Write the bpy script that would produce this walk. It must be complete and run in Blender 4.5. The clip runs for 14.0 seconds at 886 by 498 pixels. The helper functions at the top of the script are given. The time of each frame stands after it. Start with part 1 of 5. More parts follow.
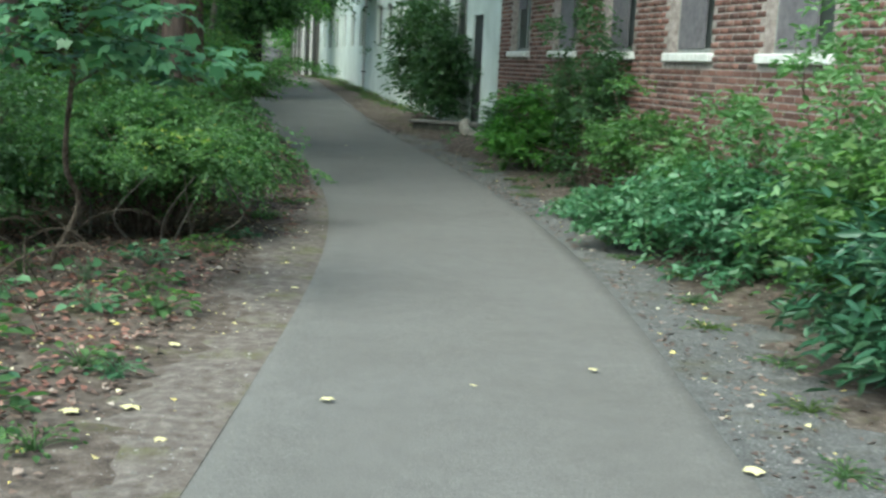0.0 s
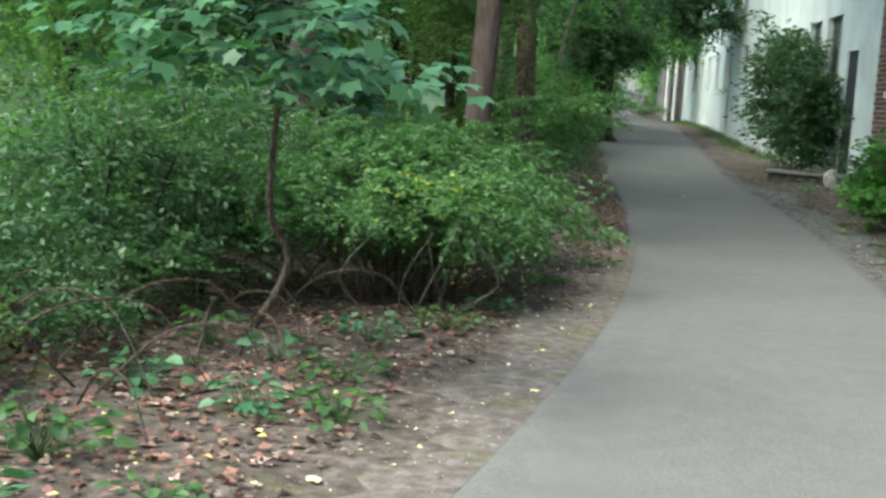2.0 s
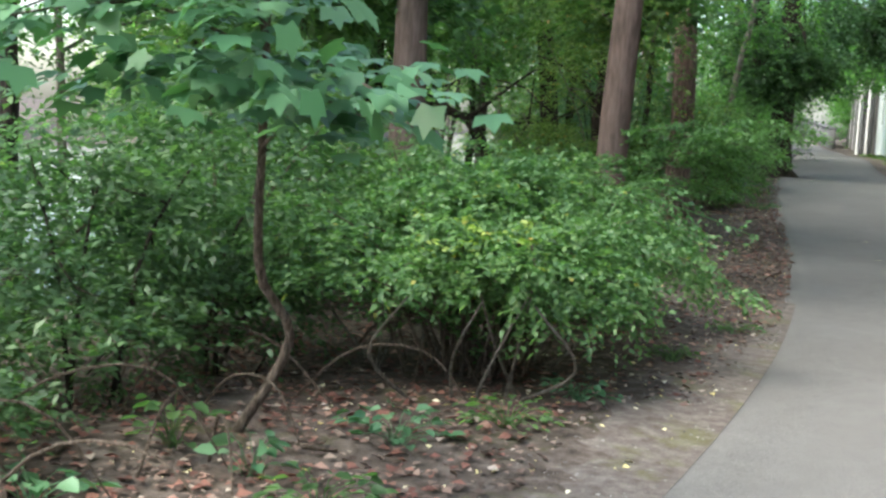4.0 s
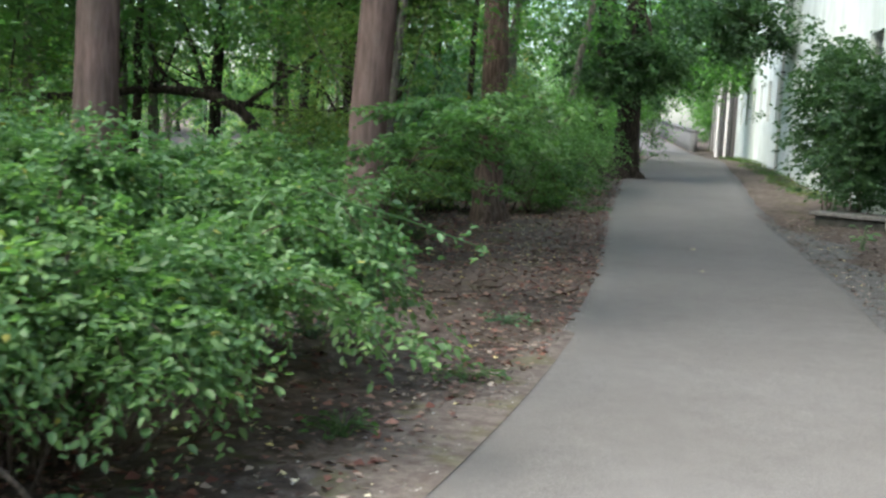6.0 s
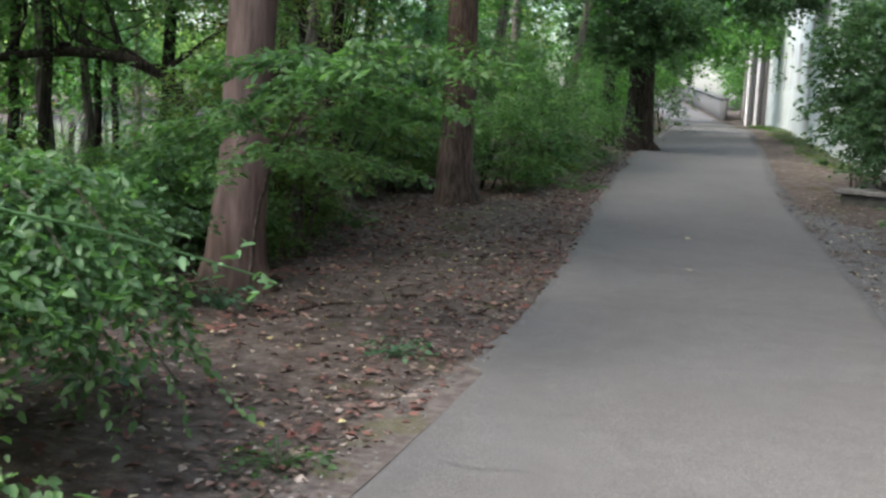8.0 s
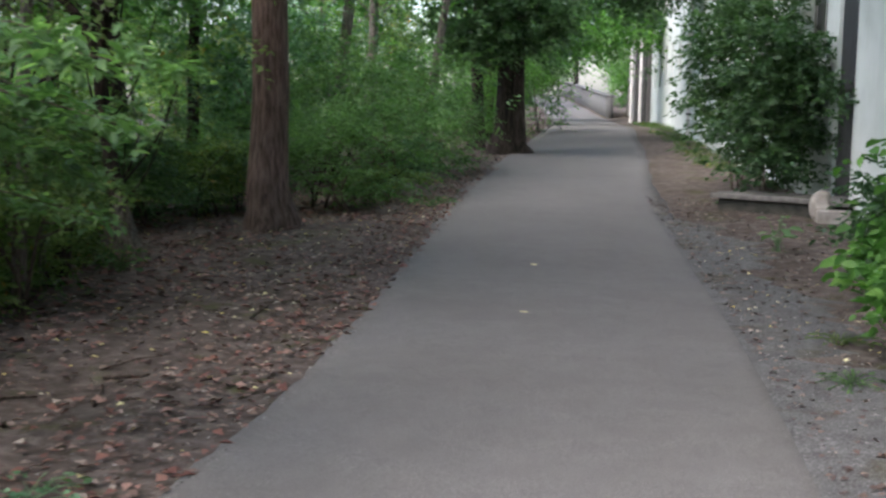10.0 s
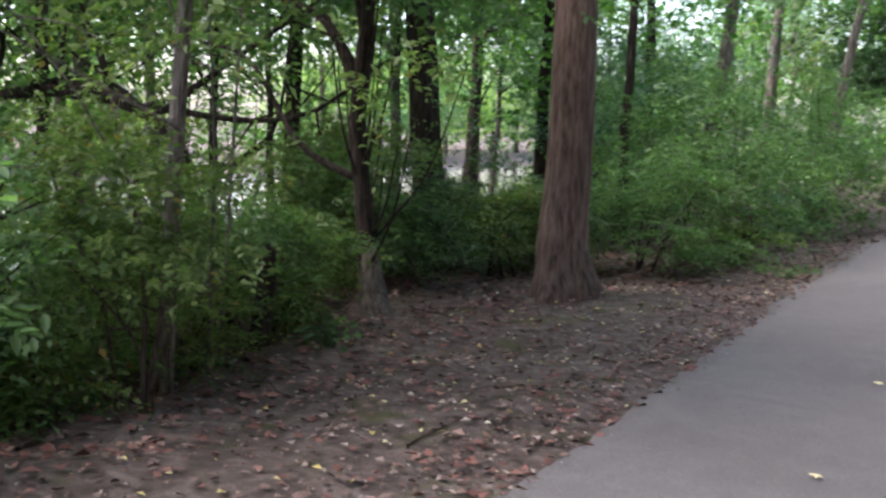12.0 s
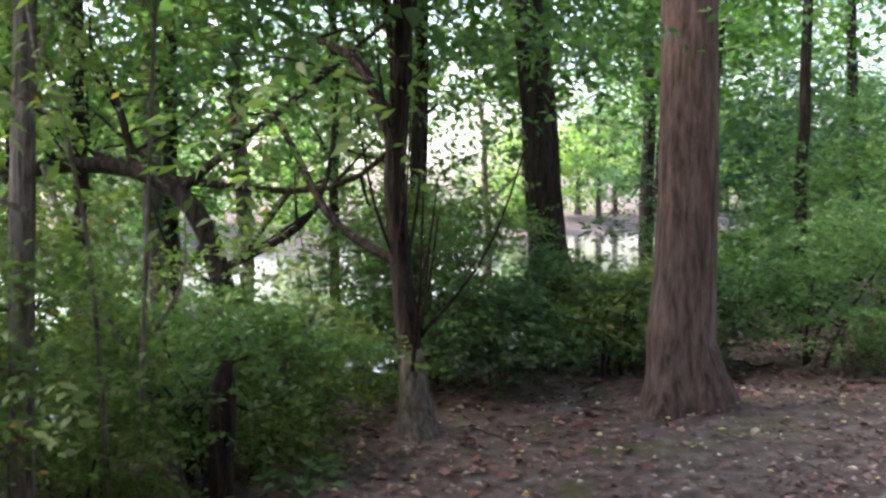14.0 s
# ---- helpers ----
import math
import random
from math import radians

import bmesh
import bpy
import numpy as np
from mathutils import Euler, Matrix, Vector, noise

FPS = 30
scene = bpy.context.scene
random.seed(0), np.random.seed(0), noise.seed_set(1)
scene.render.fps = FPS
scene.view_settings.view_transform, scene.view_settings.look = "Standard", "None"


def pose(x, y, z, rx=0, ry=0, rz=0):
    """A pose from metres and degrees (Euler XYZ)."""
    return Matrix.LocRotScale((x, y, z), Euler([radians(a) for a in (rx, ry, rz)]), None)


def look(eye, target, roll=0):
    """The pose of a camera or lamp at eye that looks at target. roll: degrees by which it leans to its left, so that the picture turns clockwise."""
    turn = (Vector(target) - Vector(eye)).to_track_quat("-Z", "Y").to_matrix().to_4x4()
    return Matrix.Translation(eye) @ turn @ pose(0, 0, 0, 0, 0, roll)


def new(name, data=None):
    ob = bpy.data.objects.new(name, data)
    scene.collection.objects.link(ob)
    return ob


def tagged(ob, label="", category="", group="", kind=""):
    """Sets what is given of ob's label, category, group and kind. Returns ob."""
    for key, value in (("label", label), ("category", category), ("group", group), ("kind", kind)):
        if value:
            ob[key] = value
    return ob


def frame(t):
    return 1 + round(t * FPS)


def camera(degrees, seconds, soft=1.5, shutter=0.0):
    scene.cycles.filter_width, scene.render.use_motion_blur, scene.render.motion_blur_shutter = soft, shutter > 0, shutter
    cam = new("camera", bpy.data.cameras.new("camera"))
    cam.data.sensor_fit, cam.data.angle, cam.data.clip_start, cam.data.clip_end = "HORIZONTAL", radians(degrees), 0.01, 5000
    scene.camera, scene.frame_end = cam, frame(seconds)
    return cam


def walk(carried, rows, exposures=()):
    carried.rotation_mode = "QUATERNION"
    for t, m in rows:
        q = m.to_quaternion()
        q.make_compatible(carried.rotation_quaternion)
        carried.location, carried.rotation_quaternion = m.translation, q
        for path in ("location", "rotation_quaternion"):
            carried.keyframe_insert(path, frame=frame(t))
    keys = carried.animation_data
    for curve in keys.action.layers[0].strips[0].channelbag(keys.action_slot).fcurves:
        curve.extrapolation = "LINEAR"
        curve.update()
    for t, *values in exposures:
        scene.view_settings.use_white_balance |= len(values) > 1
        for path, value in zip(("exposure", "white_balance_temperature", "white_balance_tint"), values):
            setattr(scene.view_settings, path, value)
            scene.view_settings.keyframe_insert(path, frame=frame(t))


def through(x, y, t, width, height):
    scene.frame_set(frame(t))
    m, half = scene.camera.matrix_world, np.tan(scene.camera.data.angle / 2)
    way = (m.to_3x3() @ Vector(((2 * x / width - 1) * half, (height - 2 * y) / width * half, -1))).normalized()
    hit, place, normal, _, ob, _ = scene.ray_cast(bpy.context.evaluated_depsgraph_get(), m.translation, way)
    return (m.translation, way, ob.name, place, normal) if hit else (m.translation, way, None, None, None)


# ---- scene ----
cam = camera(41.0, 14.0, soft=2.6, shutter=0.3)
PATH = [
    (0, (0.255, -0.038, 1.539), (0.242, 1.938, 1.235), 2.9),
    (0.5, (0.341, 0.504, 1.531), (0.188, 2.474, 1.225), 0.2),
    (1, (0.449, 1.084, 1.518), (0.064, 3.023, 1.214), 1.8),
    (1.5, (0.487, 1.663, 1.487), (-0.031, 3.576, 1.214), 3.6),
    (2, (0.551, 2.175, 1.457), (-0.069, 4.058, 1.197), 3.3),
    (2.5, (0.493, 2.772, 1.44), (-0.239, 4.619, 1.207), 3.5),
    (2.7, (0.489, 2.986, 1.461), (-0.278, 4.818, 1.226), 3.1),
    (4.8, (0.533, 4.925, 1.347), (-0.404, 6.68, 1.146), 3.7),
    (5, (0.522, 5.223, 1.318), (-0.379, 6.999, 1.142), 3.5),
    (5.5, (0.548, 6.129, 1.312), (-0.225, 7.966, 1.146), 1.0),
    (6, (0.629, 6.835, 1.295), (-0.101, 8.686, 1.096), 3.1),
    (6.5, (0.717, 7.443, 1.319), (-0.001, 9.298, 1.114), 0.6),
    (7, (0.819, 8.098, 1.274), (0.122, 9.958, 1.043), 1.4),
    (7.2, (0.774, 8.354, 1.289), (0.072, 10.211, 1.044), 2.0),
    (9.3, (0.584, 10.31, 1.327), (-0.287, 12.095, 1.091), 2.0),
    (9.5, (0.594, 10.578, 1.361), (-0.207, 12.394, 1.11), 1.9),
    (10, (0.585, 11.298, 1.322), (-0.044, 13.181, 1.083), 0.9),
    (10.5, (0.673, 11.902, 1.312), (0.084, 13.796, 1.061), 1.9),
    (11, (0.611, 12.559, 1.276), (-0.171, 14.386, 1.055), 3.1),
    (11.5, (0.519, 13.182, 1.286), (-0.502, 14.893, 1.112), 0.8),
    (12, (0.529, 13.728, 1.372), (-0.732, 15.269, 1.179), 2.0),
    (12.5, (0.456, 14.213, 1.393), (-0.917, 15.657, 1.218), -1.2),
    (13, (0.338, 14.816, 1.386), (-1.09, 16.21, 1.253), -0.5),
    (13.5, (0.134, 15.347, 1.366), (-1.338, 16.695, 1.24), 1.2),
    (14, (-0.086, 15.91, 1.401), (-1.631, 17.178, 1.309), -0.1),
]
walk(cam, [(t, look(eye, target, roll)) for t, eye, target, roll in PATH],
     ((0, 1.8, 6050, -9), (2.5, 2.3, 6300, 0), (5, 2.5, 6400, 6), (7, 2.35, 6300, 9), (9.5, 2.3, 6300, 17), (10.5, 2.25, 6300, 17), (12, 2.9, 6350, 26), (14, 3.3, 6450, 29)))

# ---- world, sun, exposure ----
world = bpy.data.worlds.new("sky")
scene.world = world
world.use_nodes = True
wn = world.node_tree
sky = wn.nodes.new("ShaderNodeTexSky")
sky.sky_type, sky.sun_disc = "NISHITA", False
SUN_EL, SUN_AZ = radians(52), radians(218)
sky.sun_elevation, sky.sun_rotation = SUN_EL, SUN_AZ
sky.dust_density, sky.air_density, sky.ozone_density = 3.0, 1.0, 1.0
wn.links.new(sky.outputs[0], wn.nodes["Background"].inputs[0])
wn.nodes["Background"].inputs[1].default_value = 0.12
sun = new("sun", bpy.data.lights.new("sun", "SUN"))
sun.data.energy, sun.data.angle, sun.data.color = 1.2, radians(50), (1.0, 0.96, 0.9)
sun.matrix_world = look((0, 0, 30), (-30 * math.sin(SUN_AZ) / math.tan(SUN_EL), -30 * math.cos(SUN_AZ) / math.tan(SUN_EL), 0))
tagged(sun, "soft daylight from high overhead", "sun", kind="structure")

rng = np.random.default_rng(11)


# ---- materials ----
class Mat:
    """A node material with short calls for its nodes."""

    def __init__(self, name, rough=0.8, spec=0.3, metal=0.0):
        self.m = bpy.data.materials.new(name)
        self.m.use_nodes = True
        self.t = self.m.node_tree
        self.b = self.t.nodes["Principled BSDF"]
        self.b.inputs["Roughness"].default_value = rough
        self.b.inputs["Specular IOR Level"].default_value = spec
        self.b.inputs["Metallic"].default_value = metal

    def node(self, kind, **values):
        n = self.t.nodes.new(kind)
        for k, v in values.items():
            n.inputs[k.replace("_", " ")].default_value = v
        return n

    def link(self, a, b):
        self.t.links.new(a, b)

    def coords(self, stretch=None):
        c = self.t.nodes.new("ShaderNodeNewGeometry").outputs["Position"]
        if stretch:
            mp = self.t.nodes.new("ShaderNodeMapping")
            mp.inputs["Scale"].default_value = stretch
            self.link(c, mp.inputs["Vector"])
            c = mp.outputs[0]
        return c

    def noise(self, scale, detail=4.0, rough=0.6, stretch=None):
        n = self.node("ShaderNodeTexNoise", Scale=scale, Detail=detail, Roughness=rough)
        self.link(self.coords(stretch), n.inputs["Vector"])
        return n.outputs["Fac"]

    def ramp(self, fac, *stops):
        r = self.t.nodes.new("ShaderNodeValToRGB")
        e = r.color_ramp.elements
        while len(e) < len(stops):
            e.new(0.5)
        for el, (p, c) in zip(e, stops):
            el.position, el.color = p, (*c, 1)
        self.link(fac, r.inputs[0])
        return r.outputs[0]

    def mix(self, fac, a, b, how="MIX"):
        n = self.t.nodes.new("ShaderNodeMix")
        n.data_type, n.blend_type = "RGBA", how
        for slot, v in ((0, fac), (6, a), (7, b)):
            if isinstance(v, (int, float)):
                n.inputs[slot].default_value = v
            elif isinstance(v, tuple):
                n.inputs[slot].default_value = (*v, 1)
            else:
                self.link(v, n.inputs[slot])
        return n.outputs[2]

    def color(self, c):
        self.link(c, self.b.inputs["Base Color"])
        return self

    def bump(self, height, strength=0.4, distance=0.01):
        n = self.node("ShaderNodeBump", Strength=strength, Distance=distance)
        self.link(height, n.inputs["Height"])
        self.link(n.outputs[0], self.b.inputs["Normal"])
        return self


def leaf_material(name, dark, mid, light, through=0.45, rough=0.45, spots=None):
    """Leaves: each leaf its own tone, some light coming through the blade."""
    k = Mat(name, rough, 0.35)
    geo = k.t.nodes.new("ShaderNodeNewGeometry")
    tone = k.ramp(geo.outputs["Random Per Island"], (0.0, dark), (0.55, mid), (1.0, light))
    big = k.ramp(k.noise(0.9, 2), (0.3, (0.72, 0.8, 0.75)), (0.7, (1.2, 1.15, 1.0)))
    c = k.mix(1.0, tone, big, "MULTIPLY")
    if spots:
        at = k.node("ShaderNodeMath")
        at.operation = "GREATER_THAN"
        k.link(geo.outputs["Random Per Island"], at.inputs[0])
        at.inputs[1].default_value = 1 - spots[0]
        c = k.mix(at.outputs[0], c, spots[1])
    k.color(c)
    tr = k.t.nodes.new("ShaderNodeBsdfTranslucent")
    k.link(k.mix(1.0, c, (1.1, 1.4, 0.65), "MULTIPLY"), tr.inputs[0])
    mx = k.t.nodes.new("ShaderNodeMixShader")
    mx.inputs[0].default_value = through
    k.link(k.b.outputs[0], mx.inputs[1])
    k.link(tr.outputs[0], mx.inputs[2])
    k.link(mx.outputs[0], k.t.nodes["Material Output"].inputs[0])
    return k.m


LEAF = leaf_material("leaf_green", (0.055, 0.110, 0.048), (0.100, 0.190, 0.080), (0.160, 0.265, 0.115), 0.5)
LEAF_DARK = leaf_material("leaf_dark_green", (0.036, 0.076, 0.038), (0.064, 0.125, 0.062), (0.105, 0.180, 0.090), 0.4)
LEAF_BRIGHT = leaf_material("leaf_bright_green", (0.055, 0.140, 0.036), (0.090, 0.210, 0.052), (0.155, 0.300, 0.080), 0.5)
LEAF_BLUE = leaf_material("leaf_blue_green", (0.045, 0.120, 0.062), (0.085, 0.190, 0.105), (0.150, 0.270, 0.165), 0.3, 0.35)
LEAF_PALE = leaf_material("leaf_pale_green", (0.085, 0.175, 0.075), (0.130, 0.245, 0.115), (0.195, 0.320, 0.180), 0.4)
LEAF_PRIVET = leaf_material("leaf_privet", (0.060, 0.125, 0.055), (0.105, 0.195, 0.088), (0.175, 0.280, 0.125), 0.45, 0.4, (0.006, (0.34, 0.33, 0.09)))
LEAF_OLIVE = leaf_material("leaf_olive", (0.065, 0.105, 0.034), (0.115, 0.175, 0.058), (0.190, 0.250, 0.092), 0.5, 0.5, (0.015, (0.30, 0.20, 0.05)))
# Yellow-green with sunlight put into the colour, for far trees and two shrubs.
LEAF_SUNLIT = leaf_material("leaf_sunlit_tint", (0.13, 0.23, 0.06), (0.22, 0.34, 0.10), (0.34, 0.45, 0.17), 0.5)
# Yellowish olive, lightened in colour to make up for light missing on the bank.
LEAF_OLIVE_LIT = leaf_material("leaf_olive_lightened", (0.085, 0.140, 0.045), (0.140, 0.205, 0.075), (0.215, 0.280, 0.115), 0.5, 0.5, (0.015, (0.30, 0.20, 0.05)))
LEAF_YELLOWING = leaf_material("leaf_yellowing", (0.13, 0.22, 0.06), (0.22, 0.31, 0.08), (0.38, 0.40, 0.13), 0.45, 0.45, (0.05, (0.55, 0.36, 0.10)))
LEAF_GLOSSY = leaf_material("leaf_glossy_dark", (0.020, 0.060, 0.035), (0.035, 0.095, 0.055), (0.075, 0.150, 0.090), 0.15, 0.3)


def bark(name, a, b, c, ridge=26.0, relief=1.0):
    k = Mat(name, 0.9, 0.15)
    r = k.noise(ridge, 5, 0.65, (1, 1, 0.16))
    w = k.noise(2.2, 3)
    k.color(k.mix(1.0, k.ramp(r, (0.36, a), (0.50, b), (0.68, c)), k.ramp(w, (0.3, (0.75, 0.78, 0.75)), (0.7, (1.15, 1.1, 1.08))), "MULTIPLY"))
    return k.bump(r, relief, 0.045).m


BARK = bark("bark_reddish_brown", (0.070, 0.050, 0.041), (0.150, 0.108, 0.089), (0.235, 0.178, 0.150))
BARK_SMOOTH = bark("bark_smooth_brown", (0.098, 0.070, 0.058), (0.142, 0.100, 0.083), (0.190, 0.140, 0.118), 17.0, 0.35)
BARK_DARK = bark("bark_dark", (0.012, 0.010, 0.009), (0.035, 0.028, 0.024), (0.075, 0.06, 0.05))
BARK_GREY = bark("bark_grey", (0.07, 0.065, 0.055), (0.16, 0.145, 0.125), (0.27, 0.25, 0.22), 40)
TWIG = bark("twig_grey_brown", (0.05, 0.04, 0.032), (0.12, 0.095, 0.075), (0.22, 0.18, 0.15), 60)

k = Mat("asphalt_worn", 0.88, 0.25)
fine, patch, wide = k.noise(170, 2, 0.7), k.noise(6, 5), k.noise(0.7, 3)
c = k.mix(1.0, k.ramp(fine, (0.30, (0.082, 0.079, 0.074)), (0.52, (0.136, 0.132, 0.125)), (0.72, (0.220, 0.215, 0.205))),
          k.ramp(patch, (0.32, (0.93, 0.93, 0.93)), (0.68, (1.06, 1.06, 1.06))), "MULTIPLY")
ASPHALT = k.color(k.mix(1.0, c, k.ramp(wide, (0.32, (0.93, 0.92, 0.90)), (0.68, (1.06, 1.06, 1.05))), "MULTIPLY")).bump(fine, 0.5, 0.004).m

k = Mat("trodden_earth", 0.95, 0.1)
fine, clod, wide = k.noise(95, 4, 0.7), k.noise(9, 6, 0.65), k.noise(0.8, 4)
soil = k.ramp(clod, (0.30, (0.050, 0.040, 0.034)), (0.50, (0.105, 0.088, 0.076)), (0.70, (0.190, 0.163, 0.144)))
soil = k.mix(1.0, soil, k.ramp(fine, (0.3, (0.7, 0.7, 0.7)), (0.7, (1.3, 1.28, 1.25))), "MULTIPLY")
moss = k.ramp(k.noise(1.9, 5, 0.7), (0.56, (0, 0, 0)), (0.68, (0.75, 0.75, 0.75)))
soil = k.mix(moss, soil, k.ramp(fine, (0.3, (0.045, 0.055, 0.016)), (0.7, (0.105, 0.115, 0.035))))
EARTH = k.color(k.mix(1.0, soil, k.ramp(wide, (0.3, (0.8, 0.78, 0.76)), (0.7, (1.15, 1.15, 1.15))), "MULTIPLY")).bump(clod, 0.7, 0.03).m


def litter_material(name, *stops):
    k = Mat(name, 0.75, 0.2)
    geo = k.t.nodes.new("ShaderNodeNewGeometry")
    return k.color(k.mix(1.0, k.ramp(geo.outputs["Random Per Island"], *stops), k.ramp(k.noise(120, 2), (0.3, (0.7, 0.7, 0.7)), (0.7, (1.2, 1.2, 1.2))), "MULTIPLY")).m


LITTER = litter_material("fallen_leaves_brown", (0.0, (0.065, 0.047, 0.040)), (0.35, (0.13, 0.090, 0.072)), (0.70, (0.195, 0.135, 0.108)),
                         (0.90, (0.29, 0.22, 0.18)), (0.98, (0.42, 0.36, 0.30)))
LITTER_RED = litter_material("litter_red", (0.0, (0.11, 0.052, 0.042)), (0.4, (0.18, 0.082, 0.064)), (0.8, (0.26, 0.13, 0.098)), (1.0, (0.38, 0.25, 0.20)))
LITTER_YELLOW = litter_material("fallen_leaves_yellow", (0.0, (0.62, 0.50, 0.14)), (0.5, (0.72, 0.64, 0.30)), (1.0, (0.80, 0.76, 0.58)))

k = Mat("dusty_verge", 0.95, 0.1)
fine, clod = k.noise(110, 4, 0.7), k.noise(12, 6, 0.65)
soil = k.mix(1.0, k.ramp(clod, (0.30, (0.080, 0.067, 0.058)), (0.50, (0.138, 0.120, 0.107)), (0.72, (0.215, 0.192, 0.175))), k.ramp(fine, (0.3, (0.75, 0.75, 0.75)), (0.7, (1.22, 1.2, 1.18))), "MULTIPLY")
moss = k.ramp(k.noise(2.6, 5, 0.7), (0.52, (0, 0, 0)), (0.66, (0.6, 0.6, 0.6)))
DUST = k.color(k.mix(moss, soil, k.ramp(fine, (0.3, (0.070, 0.078, 0.026)), (0.7, (0.150, 0.150, 0.060))))).bump(clod, 0.6, 0.02).m
k = Mat("grey_gravel", 0.95, 0.15)
fine, clod = k.noise(70, 4, 0.75), k.noise(7, 5, 0.65)
grv = k.mix(1.0, k.ramp(fine, (0.30, (0.060, 0.060, 0.058)), (0.50, (0.135, 0.135, 0.132)), (0.70, (0.270, 0.268, 0.262))), k.ramp(clod, (0.3, (0.72, 0.72, 0.70)), (0.7, (1.2, 1.2, 1.2))), "MULTIPLY")
weeds = k.ramp(k.noise(2.1, 5, 0.7), (0.55, (0, 0, 0)), (0.68, (0.75, 0.75, 0.75)))
GRAVEL = k.color(k.mix(weeds, grv, k.ramp(fine, (0.3, (0.050, 0.050, 0.030)), (0.7, (0.125, 0.115, 0.068))))).bump(fine, 0.8, 0.02).m

k = Mat("brick_red", 0.9, 0.15)
oi = k.t.nodes.new("ShaderNodeObjectInfo")
geo = k.t.nodes.new("ShaderNodeNewGeometry")
ad = k.node("ShaderNodeMath")
k.link(oi.outputs["Random"], ad.inputs[0])
k.link(geo.outputs["Random Per Island"], ad.inputs[1])
fr = k.node("ShaderNodeMath")
fr.operation = "FRACT"
k.link(ad.outputs[0], fr.inputs[0])
tone = k.ramp(fr.outputs[0], (0.0, (0.085, 0.052, 0.046)), (0.4, (0.130, 0.072, 0.060)), (0.8, (0.170, 0.092, 0.076)), (1.0, (0.215, 0.135, 0.115)))
grain = k.noise(60, 4)
stain = k.ramp(k.noise(1.1, 4), (0.3, (0.72, 0.70, 0.70)), (0.7, (1.15, 1.12, 1.1)))
c = k.mix(1.0, k.mix(1.0, tone, k.ramp(grain, (0.3, (0.8, 0.8, 0.8)), (0.7, (1.15, 1.15, 1.15))), "MULTIPLY"), stain, "MULTIPLY")
lime = k.ramp(k.noise(3.4, 6, 0.7), (0.66, (0, 0, 0)), (0.80, (0.35, 0.35, 0.35)))
BRICK = k.color(k.mix(lime, c, (0.46, 0.40, 0.37))).bump(grain, 0.4, 0.004).m

k = Mat("mortar_pale", 0.95, 0.1)
MORTAR = k.color(k.ramp(k.noise(14, 5), (0.3, (0.17, 0.14, 0.128)), (0.7, (0.37, 0.33, 0.305)))).bump(k.noise(120, 3), 0.5, 0.004).m

k = Mat("whitewashed_wall", 0.85, 0.2)
streak = k.noise(3.0, 5, 0.6, (1, 1, 0.12))
c = k.mix(1.0, k.ramp(k.noise(1.2, 5), (0.3, (0.47, 0.52, 0.49)), (0.7, (0.62, 0.67, 0.64))), k.ramp(streak, (0.25, (0.90, 0.91, 0.90)), (0.6, (1.02, 1.02, 1.02))), "MULTIPLY")
WHITEWASH = k.color(c).bump(k.noise(34, 4), 0.3, 0.006).m


def plain(name, a, b, rough=0.7, spec=0.3, scale=12.0, metal=0.0, bump=0.2):
    k = Mat(name, rough, spec, metal)
    n = k.noise(scale, 5)
    return k.color(k.ramp(n, (0.3, a), (0.7, b))).bump(k.noise(scale * 6, 3), bump, 0.004).m


SILL = plain("sill_white_paint", (0.46, 0.46, 0.43), (0.68, 0.68, 0.66))
FRAME = plain("window_frame_grey", (0.16, 0.17, 0.16), (0.28, 0.29, 0.28))
BOARD = plain("board_grey_violet", (0.085, 0.080, 0.088), (0.155, 0.147, 0.158), 0.6)
DOOR = plain("door_dark_grey", (0.028, 0.030, 0.032), (0.055, 0.058, 0.060), 0.6)
CONCRETE = plain("concrete_weathered", (0.22, 0.20, 0.175), (0.42, 0.39, 0.35), 0.9, 0.2, 7)
STONE_DARK = plain("riser_stone_dark", (0.035, 0.038, 0.030), (0.10, 0.095, 0.08), 0.95, 0.15, 9, 0.0, 0.6)
PARAPET = plain("parapet_concrete_dark", (0.075, 0.075, 0.072), (0.14, 0.138, 0.132), 0.9)
GREY_WALL = plain("grey_boarded_wall", (0.16, 0.15, 0.145), (0.26, 0.245, 0.235), 0.85)
PIPE_PALE = plain("pipe_pale", (0.55, 0.54, 0.52), (0.72, 0.71, 0.69), 0.6)
PIPE_DARK = plain("pipe_dark", (0.03, 0.03, 0.03), (0.07, 0.068, 0.065), 0.6)
METAL = plain("handle_steel", (0.55, 0.55, 0.55), (0.7, 0.7, 0.7), 0.3, 0.5, 20, 1.0)
ROOF = plain("roof_felt_dark", (0.05, 0.05, 0.05), (0.09, 0.09, 0.09), 0.95)
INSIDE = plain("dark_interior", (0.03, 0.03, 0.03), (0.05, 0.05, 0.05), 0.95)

k = Mat("window_glass", 0.35, 0.2)
k.b.inputs["Transmission Weight"].default_value = 0.6
k.color(k.ramp(k.noise(2, 3), (0.3, (0.05, 0.06, 0.06)), (0.7, (0.11, 0.125, 0.12)))).bump(k.noise(1.3, 2), 0.05, 0.02)
GLASS = k.m

k = Mat("river_water", 0.06, 0.5)
k.b.inputs["IOR"].default_value = 1.33
k.color(k.ramp(k.noise(0.4, 3), (0.3, (0.03, 0.035, 0.025)), (0.7, (0.05, 0.055, 0.04))))
WATER = k.bump(k.noise(2.2, 4, 0.6, (1, 0.5, 1)), 0.25, 0.05).m


